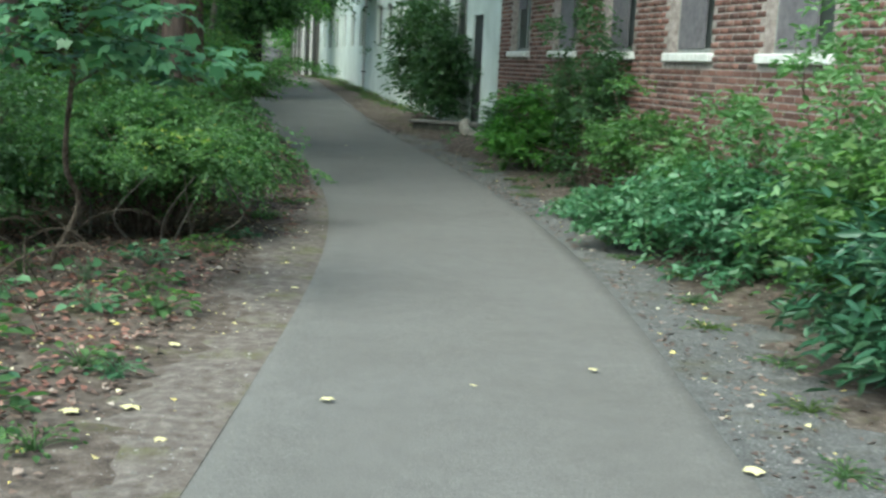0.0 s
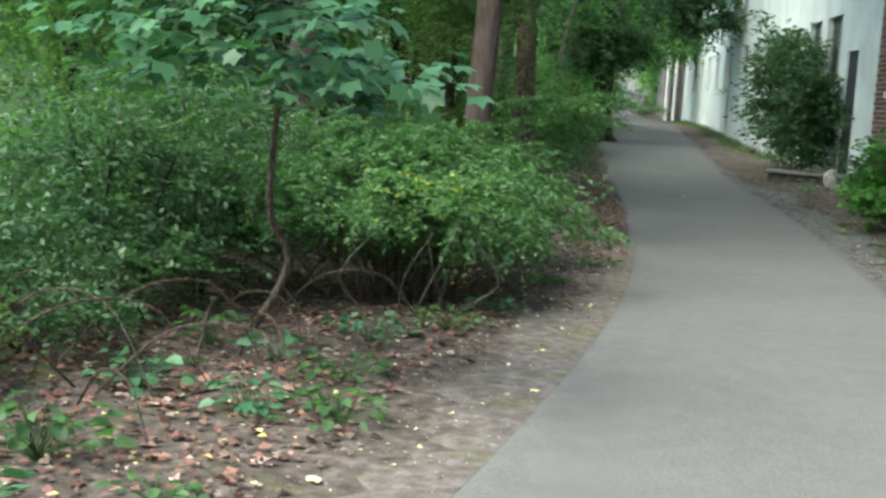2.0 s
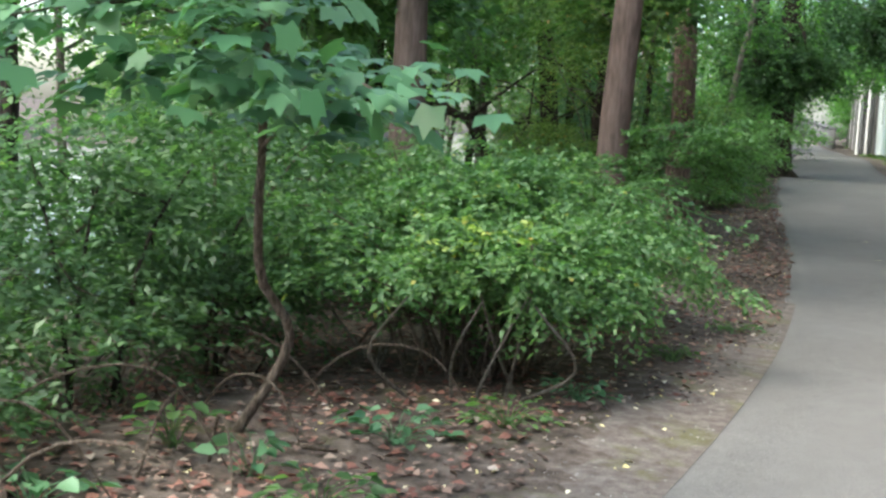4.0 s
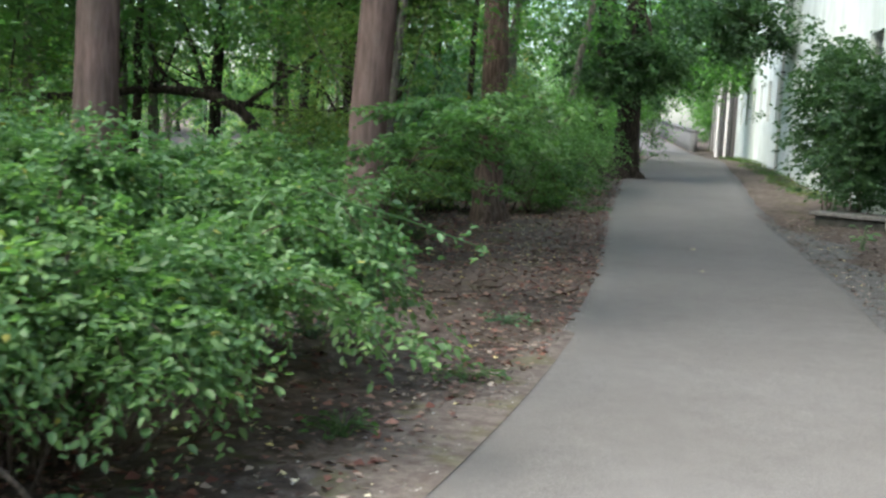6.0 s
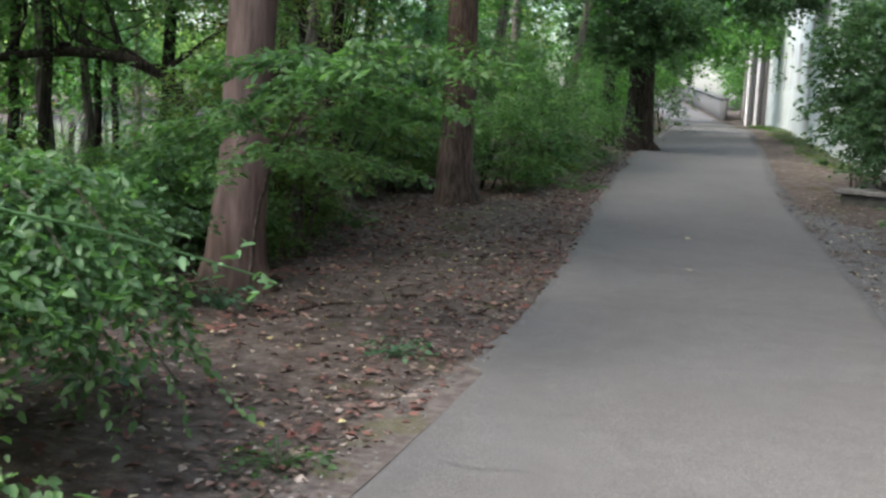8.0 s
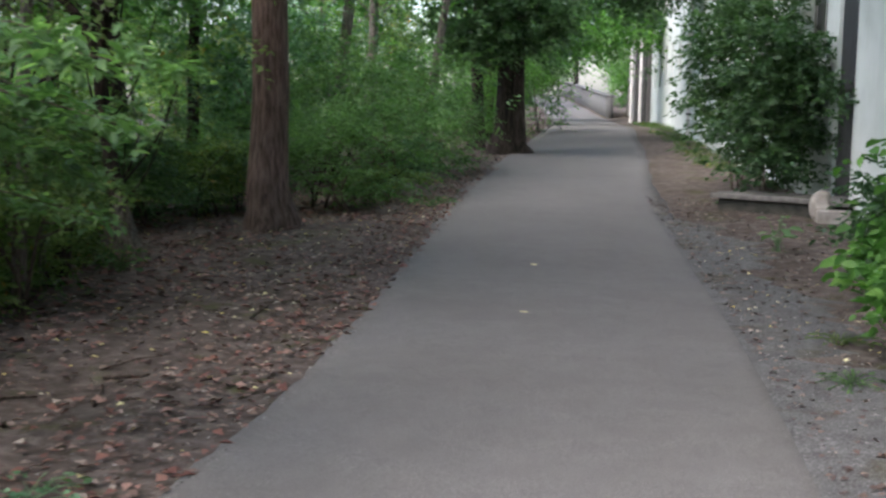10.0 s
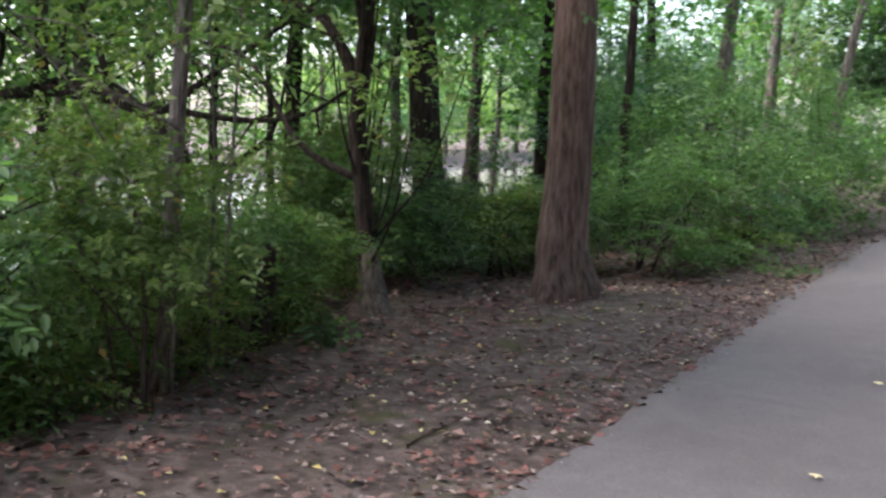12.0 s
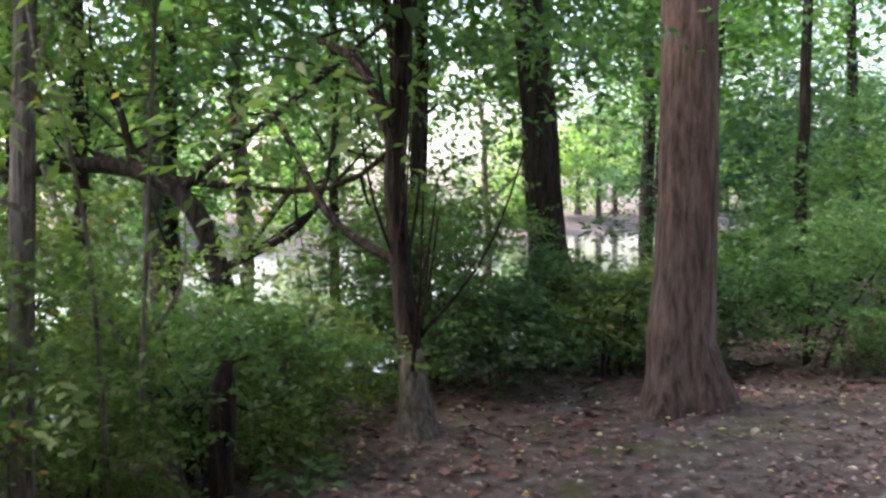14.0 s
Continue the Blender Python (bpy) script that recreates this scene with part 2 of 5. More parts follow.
# ---- mesh helpers ----
def put(name, V, Q, material, parent=None, label="", smooth=False):
    """One mesh object out of vertices (n, 3) and quads (m, 4); a triangle repeats no corner but comes in its own array."""
    V = np.asarray(V, np.float32)
    me = bpy.data.meshes.new(name)
    groups = Q if isinstance(Q, list) else [Q]
    groups = [np.asarray(g, np.int32) for g in groups if len(g)]
    loops = np.concatenate([g.ravel() for g in groups])
    sizes = np.concatenate([np.full(len(g), g.shape[1]) for g in groups])
    me.vertices.add(len(V))
    me.vertices.foreach_set("co", V.ravel())
    me.loops.add(len(loops))
    me.loops.foreach_set("vertex_index", loops.astype(np.int32))
    me.polygons.add(len(sizes))
    me.polygons.foreach_set("loop_start", np.concatenate([[0], np.cumsum(sizes)[:-1]]).astype(np.int32))
    if smooth:
        me.polygons.foreach_set("use_smooth", np.ones(len(sizes), bool))
    me.update(calc_edges=True)
    me.validate()
    me.materials.append(material)
    ob = new(name, me)
    if parent:
        ob.parent = parent
        ob.matrix_parent_inverse = parent.matrix_world.inverted()
    if label:
        ob["label"] = label
    return ob


def thing(name, x, y, z, label, category, group="", kind=""):
    e = new(name)
    e.empty_display_size = 0.2
    e.matrix_world = Matrix.Translation((x, y, z))
    return tagged(e, label, category, group, kind)


def part(name, bm, material, parent, label="", m=None):
    """A bmesh as one mesh under a thing or a part, built in world places unless a pose is given."""
    me = bpy.data.meshes.new(name)
    bm.to_mesh(me)
    bm.free()
    me.materials.append(material)
    ob = new(name, me)
    if m:
        ob.matrix_world = m
    ob.parent = parent
    if parent:
        top = parent
        w = Matrix.Identity(4)
        while top:
            w = top.matrix_basis @ w if top.parent is None else top.matrix_parent_inverse @ top.matrix_basis @ w
            top = top.parent
        ob.matrix_parent_inverse = w.inverted()
    if label:
        ob["label"] = label
    return ob


def box_bm(size, m=None, bevel=0.0):
    bm = bmesh.new()
    bmesh.ops.create_cube(bm, size=1.0, matrix=Matrix.Diagonal((*size, 1)))
    if bevel:
        bmesh.ops.bevel(bm, geom=bm.edges[:], offset=bevel, segments=1, affect="EDGES")
    if m:
        bm.transform(m)
    return bm


def unit(a):
    return a / np.maximum(np.linalg.norm(a, axis=-1, keepdims=True), 1e-9)


def tube(points, radii, sides=6, rough=0.0, seed=0, flute=None):
    """Vertices and quads of a tapered round limb along points."""
    P, R = np.asarray(points, float), np.asarray(radii, float)
    T = unit(np.gradient(P, axis=0))
    ref = np.array([0.3, 0.95, 0.1]) if abs(T[0][2]) > 0.7 else np.array([0.05, 0.1, 1.0])
    A = unit(np.cross(T, ref))
    B = np.cross(T, A)
    a = np.linspace(0, 2 * np.pi, sides, endpoint=False)
    wob = 1 + rough * np.random.default_rng(seed).normal(size=(len(P), sides))
    if flute is not None:
        wob = wob + flute[:, None] * (np.sin(5 * a + seed)[None] * 0.6 + np.sin(3 * a + 2 * seed)[None] * 0.6 + np.sin(9 * a)[None] * 0.25)
    V = P[:, None] + (R[:, None] * wob)[..., None] * (np.cos(a)[None, :, None] * A[:, None] + np.sin(a)[None, :, None] * B[:, None])
    i = np.arange(len(P) - 1)[:, None] * sides
    j = np.arange(sides)[None]
    k2 = (j + 1) % sides
    Q = np.stack([i + j, i + k2, i + sides + k2, i + sides + j], -1).reshape(-1, 4)
    return V.reshape(-1, 3), Q


def curve(points, n):
    """A smooth line of n points through the given ones."""
    P = np.asarray(points, float)
    t = np.linspace(0, len(P) - 1, n)
    X = np.concatenate([[2 * P[0] - P[1]], P, [2 * P[-1] - P[-2]]])
    i = np.minimum(t.astype(int), len(P) - 2)
    f = (t - i)[:, None]
    a, b, c, d = X[i], X[i + 1], X[i + 2], X[i + 3]
    return 0.5 * (2 * b + (c - a) * f + (2 * a - 5 * b + 4 * c - d) * f ** 2 + (3 * b - a - 3 * c + d) * f ** 3)


def joined(pieces):
    V, Q, n = [], [], 0
    for v, q in pieces:
        V.append(v), Q.append(np.asarray(q) + n)
        n += len(v)
    return np.concatenate(V), np.concatenate(Q)


def blades(C, D, N, L, W, shape="oval"):
    """Leaves at C that point along D with their faces to N, L long and W wide."""
    D = unit(D)
    S = unit(np.cross(D, N))
    U = np.cross(S, D)
    L, W = np.asarray(L)[:, None], np.asarray(W)[:, None]
    n = len(C)
    if shape == "kite":
        V = np.stack([C, C + D * L * 0.45 + S * W * 0.5 + U * W * 0.18, C + D * L - U * L * 0.06, C + D * L * 0.45 - S * W * 0.5 + U * W * 0.18], 1)
        return V.reshape(-1, 3), np.arange(4 * n).reshape(-1, 4)
    if shape == "oval":
        V = np.stack([C, C + D * L * 0.28 + S * W * 0.45 + U * W * 0.15, C + D * L * 0.68 + S * W * 0.38 + U * W * 0.10, C + D * L - U * L * 0.10,
                      C + D * L * 0.68 - S * W * 0.38 + U * W * 0.10, C + D * L * 0.28 - S * W * 0.45 + U * W * 0.15], 1)
        b = np.arange(n)[:, None] * 6
        return V.reshape(-1, 3), np.concatenate([b + [0, 1, 2, 3], b + [0, 3, 4, 5]], 0)
    pts = [np.zeros_like(C)]
    for ang, r, lift in ((-110, 0.60, -0.06), (-82, 0.62, 0), (-52, 0.98, -0.08), (-26, 0.72, 0.02), (0, 1.05, -0.12), (26, 0.72, 0.02), (52, 0.98, -0.08), (82, 0.62, 0), (110, 0.60, -0.06)):
        a = radians(ang)
        pts.append(D * L * r * (0.12 + math.cos(a)) * 0.9 + S * W * r * math.sin(a) * 0.62 + U * L * lift)
    V = C[:, None] + np.stack(pts, 1)
    b = np.arange(n)[:, None] * 10
    return V.reshape(-1, 3), np.concatenate([b + [0, i, i + 1, i + 2] for i in (1, 3, 5, 7)], 0)


def sprays(tips, dirs, count, length, leaf, seed, droop=0.25, slim=0.5, shape="oval", flat=0.6):
    """Twigs at tips along dirs, with leaves set in turn on both sides. Returns the blades."""
    r = np.random.default_rng(seed)
    n = len(tips)
    D = unit(dirs)
    side = unit(np.cross(D, np.array([0.0, 0.0, 1.0]) + r.normal(0, 0.15, (n, 3))))
    s = (np.arange(count) + 0.5) / count
    Ln = length * r.uniform(0.6, 1.3, n)
    C = tips[:, None] + D[:, None] * (s[None, :, None] - 0.35) * Ln[:, None, None]
    C = C - np.array([0, 0, 1.0]) * (droop * Ln[:, None] * s[None] ** 2)[..., None]
    sgn = np.where(np.arange(count) % 2 == 0, 1.0, -1.0)
    A = D[:, None] * 0.55 + side[:, None] * sgn[None, :, None] * 0.8 + r.normal(0, 0.3, (n, count, 3)) - np.array([0, 0, 0.18])
    Nn = np.array([0, 0, 1.0]) * flat + r.normal(0, 0.42, (n, count, 3))
    L = leaf * r.uniform(0.55, 1.25, n * count)
    return blades((C + r.normal(0, leaf * 0.15, C.shape)).reshape(-1, 3), A.reshape(-1, 3), Nn.reshape(-1, 3), L, L * slim, shape)


# ---- lie of the land ----
MID_Y = np.array([-60, 0, 4, 8, 11, 13.3, 17, 20, 22.7, 27, 36, 47, 60, 70, 96, 130, 400.0])
MID_X = np.array([0.6, 0.43, 0.42, 0.38, 0.18, -0.12, -0.75, -1.42, -2.06, -3.04, -4.62, -6.7, -9.6, -12.2, -20, -31, -115.0])
HALF = ([0, 12, 15, 18, 22, 27, 60, 400], [1.13, 1.13, 1.17, 1.19, 1.24, 1.33, 1.3, 1.3])
RISE = ([-60, 15, 18, 22, 27, 36, 48, 57, 68, 96, 130, 400], [0, 0, 0.05, 0.15, 0.25, 0.45, 0.77, 0.72, 0.85, 2.1, 2.5, 3.0])


def soft_interp(y, xs, ys):
    y = np.asarray(y, float)
    return sum(np.interp(y + d, xs, ys) * w for d, w in ((-1.6, 0.15), (-0.8, 0.22), (0, 0.26), (0.8, 0.22), (1.6, 0.15)))


def mid(y):
    return soft_interp(y, MID_Y, MID_X)


def wave(x, y, s):
    return np.sin(x * 1.7 / s + 1.3 * np.sin(y * 1.1 / s)) * np.sin(y * 1.3 / s + 0.9 * np.sin(x * 1.9 / s + 2))


def land(x, y):
    """The height of the ground."""
    x, y = np.asarray(x, float), np.asarray(y, float)
    u = x - mid(y)
    h = soft_interp(y, *RISE)
    bank = np.clip((-u - 3.3) / 13.0, 0, 1)
    far = np.clip((-u - 42) / 12, 0, 1)
    h = h - (h + 2.3) * bank * bank * (3 - 2 * bank) + far * far * (3 - 2 * far) * 2.3
    off = np.clip((np.abs(u) - 1.2) / 0.8, 0, 1)
    return h + off * (0.035 * wave(x, y, 1.1) + 0.02 * wave(x + 5, y - 3, 0.37)) + 0.015 * off


def at(x, y):
    return float(land(x, y))


def in_gap(x, y, w=0.9):
    """Where the thicket opens on the river, between the nearer trunks."""
    return y > 14.5 and (abs(x + 4.4 + 0.61 * (y - 14.4)) < w * 1.17 or (y > 20.5 and abs(x + 5.0 + 0.84 * (y - 21)) < w * 1.3))


# ---- ground, path, water ----
def axis(near, step, edges):
    a = list(np.arange(near[0], near[1] + 1e-6, step))
    for e, s in edges:
        while a[-1] < e:
            a.append(a[-1] + s)
    return a


ys = np.array(sorted(set([-400, -250, -150, -90, -60, -40, -25, -15, -9] + [round(v, 3) for v in axis((-6, 30), 0.16, ((48, 0.4), (100, 1.2), (160, 5), (420, 25), (900, 90)))])))
us = np.array(sorted(set([-900, -500, -300, -180, -120, -95, -84, -78, -72, -66, -60, -50, -40, -30, -24, -19, -15, -12.5] + [round(v, 3) for v in axis((-11, 6), 0.16, ((14, 0.6), (40, 4), (120, 12), (400, 50), (900, 120)))])))
UU, YY = np.meshgrid(us, ys)
XX = UU + np.where(np.abs(UU) < 150, 1, 0.2) * mid(YY)
ZZ = land(XX, YY) - 0.05 * np.exp(-(UU / 1.02) ** 12)
n0, n1 = XX.shape
i, j = np.meshgrid(np.arange(n0 - 1), np.arange(n1 - 1), indexing="ij")
a0 = i * n1 + j
tagged(put("ground", np.stack([XX, YY, ZZ], -1).reshape(-1, 3), np.stack([a0, a0 + 1, a0 + n1 + 1, a0 + n1], -1).reshape(-1, 4), EARTH, smooth=True),
       "bare brown earth with moss and a bank falling to the river", "ground", kind="structure")

py = np.array(axis((-30, 40), 0.12, ((110, 0.5), (200, 2))))
jag = np.random.default_rng(5)
half = soft_interp(py, *HALF)
eL = -half + 0.03 * wave(py, py * 0.3, 1.1) + 0.011 * jag.normal(size=len(py))
eR = half + 0.03 * wave(py + 9, py * 0.4, 1.2) + 0.013 * jag.normal(size=len(py))
cols = np.linspace(0, 1, 13)
pu = eL[:, None] * (1 - cols) + eR[:, None] * cols
px = pu + mid(py)[:, None]
crown = 0.008 * (1 - (2 * cols - 1) ** 2)
pz = soft_interp(py, *RISE)[:, None] + 0.012 + crown[None] + 0.002 * wave(px, py[:, None] + 0 * px, 2.2)
top = np.stack([px, py[:, None] + 0 * px, pz], -1)
low = top[:, [0, -1]] - np.array([0, 0, 0.07]) + np.array([[[-0.02, 0, 0], [0.02, 0, 0]]])
full = np.concatenate([low[:, :1], top, low[:, 1:]], 1)
n1 = full.shape[1]
i, j = np.meshgrid(np.arange(len(py) - 1), np.arange(n1 - 1), indexing="ij")
a0 = i * n1 + j
tagged(put("path", full.reshape(-1, 3), np.stack([a0, a0 + 1, a0 + n1 + 1, a0 + n1], -1).reshape(-1, 4), ASPHALT),
       "narrow worn grey asphalt footpath curving past the buildings", "path", kind="structure")

def verge(name, side, u0, width, y0, y1, m, label, seed):
    """A thin strip beside the path with a ragged, feathered outer edge."""
    r0 = np.random.default_rng(seed)
    q = np.arange(y0, y1, 0.1)
    end = np.clip(np.minimum(q - y0, y1 - q) / 4.0, 0.02, 1)
    w = width * end * (0.72 + 0.28 * wave(q, q * 0.6 + seed, 0.8) + 0.10 * r0.normal(size=len(q)))
    f = np.linspace(0, 1, 9)
    uu = side * (u0 + np.maximum(w, 0.05)[:, None] * f)
    xx = uu + mid(q)[:, None]
    yy = q[:, None] + 0 * xx
    zz = land(xx, yy) + 0.016 - 0.035 * f[None] ** 5 - 0.03 * np.exp(-np.minimum(q - y0, y1 - q) / 0.5)[:, None]
    nn = len(f)
    ii, jj = np.meshgrid(np.arange(len(q) - 1), np.arange(nn - 1), indexing="ij")
    c0 = ii * nn + jj
    tagged(put(name, np.stack([xx, yy, zz], -1).reshape(-1, 3), np.stack([c0, c0 + 1, c0 + nn + 1, c0 + nn], -1).reshape(-1, 4), m, smooth=True), label, "verge", kind="structure")


verge("dusty_verge", -1, 1.06, 0.75, 1.0, 15.5, DUST, "pale trodden dust and moss beside the path", 3)
verge("gravel_verge", 1, 1.06, 1.1, 1.0, 25.5, GRAVEL, "grey gravel and dry weeds beside the path", 4)

bm = bmesh.new()
bmesh.ops.create_grid(bm, x_segments=2, y_segments=2, size=1.0, matrix=Matrix.Translation((-130, 60, -1.45)) @ Matrix.Diagonal((126, 420, 1, 1)))
tagged(part("water", bm, WATER, None), "still river reflecting the white sky behind the trees", "river", kind="structure")

# ---- buildings ----
WALL_A = radians(12)
CORNER = Vector((0.98, 22.7, 0))


def on_wall(s, z, out=0.0):
    """A pose on the long wall: s metres along it from the corner of brick and white, out towards the path."""
    return Matrix.Translation(CORNER) @ Matrix.Rotation(WALL_A, 4, "Z") @ Matrix.Translation((-out, s, z))


def wall_panel(bms, s0, s1, z0, z1, holes, depth):
    """One closed wall s0..s1, z0..z1 with rectangular holes (a, b, low, high) going through it."""
    S = sorted({s0, s1, *[h[0] for h in holes], *[h[1] for h in holes]})
    Z = sorted({z0, z1, *[h[2] for h in holes], *[h[3] for h in holes]})
    made = {}

    def v(i, j, k):
        if (i, j, k) not in made:
            made[i, j, k] = bms.verts.new(on_wall(S[i], Z[j], -depth * k).translation)
        return made[i, j, k]

    def solid(i, j):
        if not (0 <= i < len(S) - 1 and 0 <= j < len(Z) - 1):
            return False
        s, z = (S[i] + S[i + 1]) / 2, (Z[j] + Z[j + 1]) / 2
        return not any(a < s < b and lo < z < hi for a, b, lo, hi in holes)

    for i in range(len(S) - 1):
        for j in range(len(Z) - 1):
            if not solid(i, j):
                continue
            for k in (0, 1):
                bms.faces.new([v(i, j, k), v(i + 1, j, k), v(i + 1, j + 1, k), v(i, j + 1, k)])
            for di, dj, a, c in ((-1, 0, (0, 0), (0, 1)), (1, 0, (1, 0), (1, 1)), (0, -1, (0, 0), (1, 0)), (0, 1, (0, 1), (1, 1))):
                if not solid(i + di, j + dj):
                    bms.faces.new([v(i + a[0], j + a[1], 0), v(i + c[0], j + c[1], 0), v(i + c[0], j + c[1], 1), v(i + a[0], j + a[1], 1)])
    bmesh.ops.recalc_face_normals(bms, faces=bms.faces[:])


def wbox(parent, name, s0, s1, z0, z1, out0, out1, material, label="", bevel=0.0):
    m = on_wall((s0 + s1) / 2, (z0 + z1) / 2, (out0 + out1) / 2)
    return part(name, box_bm((abs(out1 - out0), abs(s1 - s0), abs(z1 - z0)), m, bevel), material, parent, label)


def window(parent, s0, s1, z0, z1, material_sill, sill_out=0.07, bars=1, board=None, label="", cross=0.55):
    """A window in its opening: frame bars, sill and panes; a board may close a part of it."""
    w = wbox(parent, "window", s0, s1, z1 - 0.06, z1, -0.16, -0.10, FRAME, label)
    wbox(w, "window_frame", s0, s0 + 0.06, z0, z1 - 0.06, -0.16, -0.10, FRAME)
    wbox(w, "window_frame", s1 - 0.06, s1, z0, z1 - 0.06, -0.16, -0.10, FRAME)
    wbox(w, "window_frame", s0 + 0.06, s1 - 0.06, z0, z0 + 0.06, -0.16, -0.10, FRAME)
    for b in range(bars):
        c = s0 + (s1 - s0) * (b + 1) / (bars + 1)
        wbox(w, "mullion", c - 0.02, c + 0.02, z0 + 0.06, z1 - 0.06, -0.15, -0.11, FRAME)
    if cross:
        c = z0 + (z1 - z0) * cross
        wbox(w, "transom", s0 + 0.06, s1 - 0.06, c - 0.02, c + 0.02, -0.148, -0.112, FRAME)
    wbox(w, "pane", s0 + 0.06, s1 - 0.06, z0 + 0.06, z1 - 0.06, -0.135, -0.129, GLASS)
    if board:
        a, b, lo, hi = board
        wbox(w, "board", a, b, lo, hi, -0.108, -0.085, BOARD, "weathered grey board fixed over the panes", 0.004)
    if material_sill:
        wbox(w, "sill", s0 - 0.08, s1 + 0.08, z0 - 0.10, z0, -0.12, sill_out, material_sill, "chipped white painted sill", 0.012)
    return w


brick_house = thing("brick_building", *CORNER, "old red brick factory building with white window sills", "building")
BH = 7.4
BRICK_WINDOWS = [(-2.10, -0.90, 1.87, 4.1), (-4.75, -3.55, 1.87, 4.1), (-7.25, -6.05, 1.85, 4.1), (-9.70, -8.50, 1.83, 4.1), (-12.3, -11.0, 1.82, 4.1), (-14.9, -13.6, 1.82, 4.1),
                 (-17.5, -16.2, 1.82, 4.1), (-20.1, -18.8, 1.82, 4.1)]
bm = bmesh.new()
wall_panel(bm, -30, -0.002, -0.3, BH, BRICK_WINDOWS, 0.3)
brick_wall = part("wall", bm, MORTAR, brick_house, "red brick wall with pale mortar joints")
for q, (a, b, lo, hi) in enumerate(BRICK_WINDOWS):
    boards = {0: (a + 0.62, b - 0.06, lo + 0.75, hi - 0.06), 2: (a + 0.5, b - 0.06, lo + 0.06, hi - 0.4), 3: (a + 0.40, b - 0.06, lo + 0.06, lo + 1.0)}
    window(brick_house, a, b, lo, hi, SILL, 0.07, 1, boards.get(q, (a + 0.45, b - 0.06, lo + 0.06, hi - 0.5)), "tall factory window partly boarded up")
wbox(brick_house, "wall", -30, -29.7, -0.3, BH, -9, -0.31, MORTAR)
wbox(brick_house, "wall", -30, 0, -0.3, BH, -9.3, -9, MORTAR)
wbox(brick_house, "roof", -30, 0, BH + 0.002, BH + 0.25, -9.4, 0.15, ROOF)
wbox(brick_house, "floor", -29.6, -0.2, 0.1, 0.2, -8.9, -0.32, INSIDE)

white_house = thing("white_building", *on_wall(20, 0).translation, "long whitewashed factory building with dark narrow windows", "building")
WH = 7.0
NEAR_W = [(3.02, 4.35, 1.95, 3.34), (5.0, 6.2, 1.97, 3.34), (7.3, 8.5, 1.99, 3.34), (9.6, 10.7, 2.0, 3.34), (11.6, 12.7, 2.02, 3.34), (13.6, 14.7, 2.04, 3.34), (15.7, 16.8, 2.06, 3.36)]
FAR_W = [(20.1 + 2.78 * q, 21.2 + 2.78 * q, 2.12, 3.4) for q in range(6)]
DOOR_HOLE = (1.45, 2.35, 0.35, 2.62)
bm = bmesh.new()
wall_panel(bm, 0.002, 37.2, -0.3, WH, NEAR_W + FAR_W + [DOOR_HOLE], 0.3)
part("wall", bm, WHITEWASH, white_house, "flaking whitewashed masonry wall")
for q, (a, b, lo, hi) in enumerate(NEAR_W + FAR_W):
    window(white_house, a, b, lo, hi, None, bars=1, label="dark narrow factory window", cross=0.62)
door = wbox(white_house, "door", 1.45, 2.35, 0.35, 2.62, -0.10, -0.04, DOOR, "dark grey steel side door")
for a, b, lo, hi in ((1.55, 2.25, 1.55, 2.5), (1.55, 2.25, 0.5, 1.35)):
    wbox(door, "door_panel", a, b, lo, hi, -0.04, -0.025, DOOR, "", 0.01)
wbox(door, "door_handle", 1.52, 1.62, 1.42, 1.47, -0.025, 0.03, METAL, "bright steel handle", 0.01)
wbox(white_house, "doorstep", 1.2, 2.6, 0.05, 0.34, -0.3, 0.35, CONCRETE, "worn concrete step", 0.015)
wbox(white_house, "wall", 36.9, 37.2, -0.3, WH, -9, -0.31, WHITEWASH)
wbox(white_house, "wall", 0, 37.2, -0.3, WH, -9.3, -9, WHITEWASH)
wbox(white_house, "roof", 0, 37.2, WH + 0.002, WH + 0.25, -9.4, 0.15, ROOF)
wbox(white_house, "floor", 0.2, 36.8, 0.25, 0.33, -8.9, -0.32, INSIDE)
V, Q = tube([on_wall(19.3, z, 0.07).translation for z in np.linspace(0.4, WH, 9)], np.full(9, 0.05), 8)
pipe = put("downpipe", V, Q, PIPE_PALE, white_house, "weathered rainwater pipe", smooth=True)
for z in (1.2, 3.4, 5.6):
    wbox(white_house, "pipe_bracket", 19.22, 19.38, z, z + 0.05, 0.0, 0.13, PIPE_DARK)

grey_house = thing("grey_building", *on_wall(44, 0.5).translation, "grey boarded outbuilding with pale corner pipes", "building")
wbox(grey_house, "wall", 37.4, 52, -0.3, 6.2, -8, 0.35, GREY_WALL)
for q in range(26):
    s = 37.6 + q * 0.55
    wbox(grey_house, "batten", s, s + 0.06, 0.4, 6.1, 0.352, 0.40, PIPE_PALE if q % 5 == 1 else GREY_WALL)
for q in range(4):
    s = 39.0 + q * 3.2
    w = wbox(grey_house, "window", s, s + 0.95, 2.3, 3.7, 0.353, 0.38, GLASS)
    wbox(w, "window_frame", s - 0.06, s + 1.0, 3.7, 3.78, 0.353, 0.42, FRAME)
    wbox(w, "window_frame", s - 0.06, s + 1.0, 2.2, 2.3, 0.353, 0.42, FRAME)
wbox(grey_house, "roof", 37.3, 52.2, 6.202, 6.4, -8.2, 0.6, ROOF)
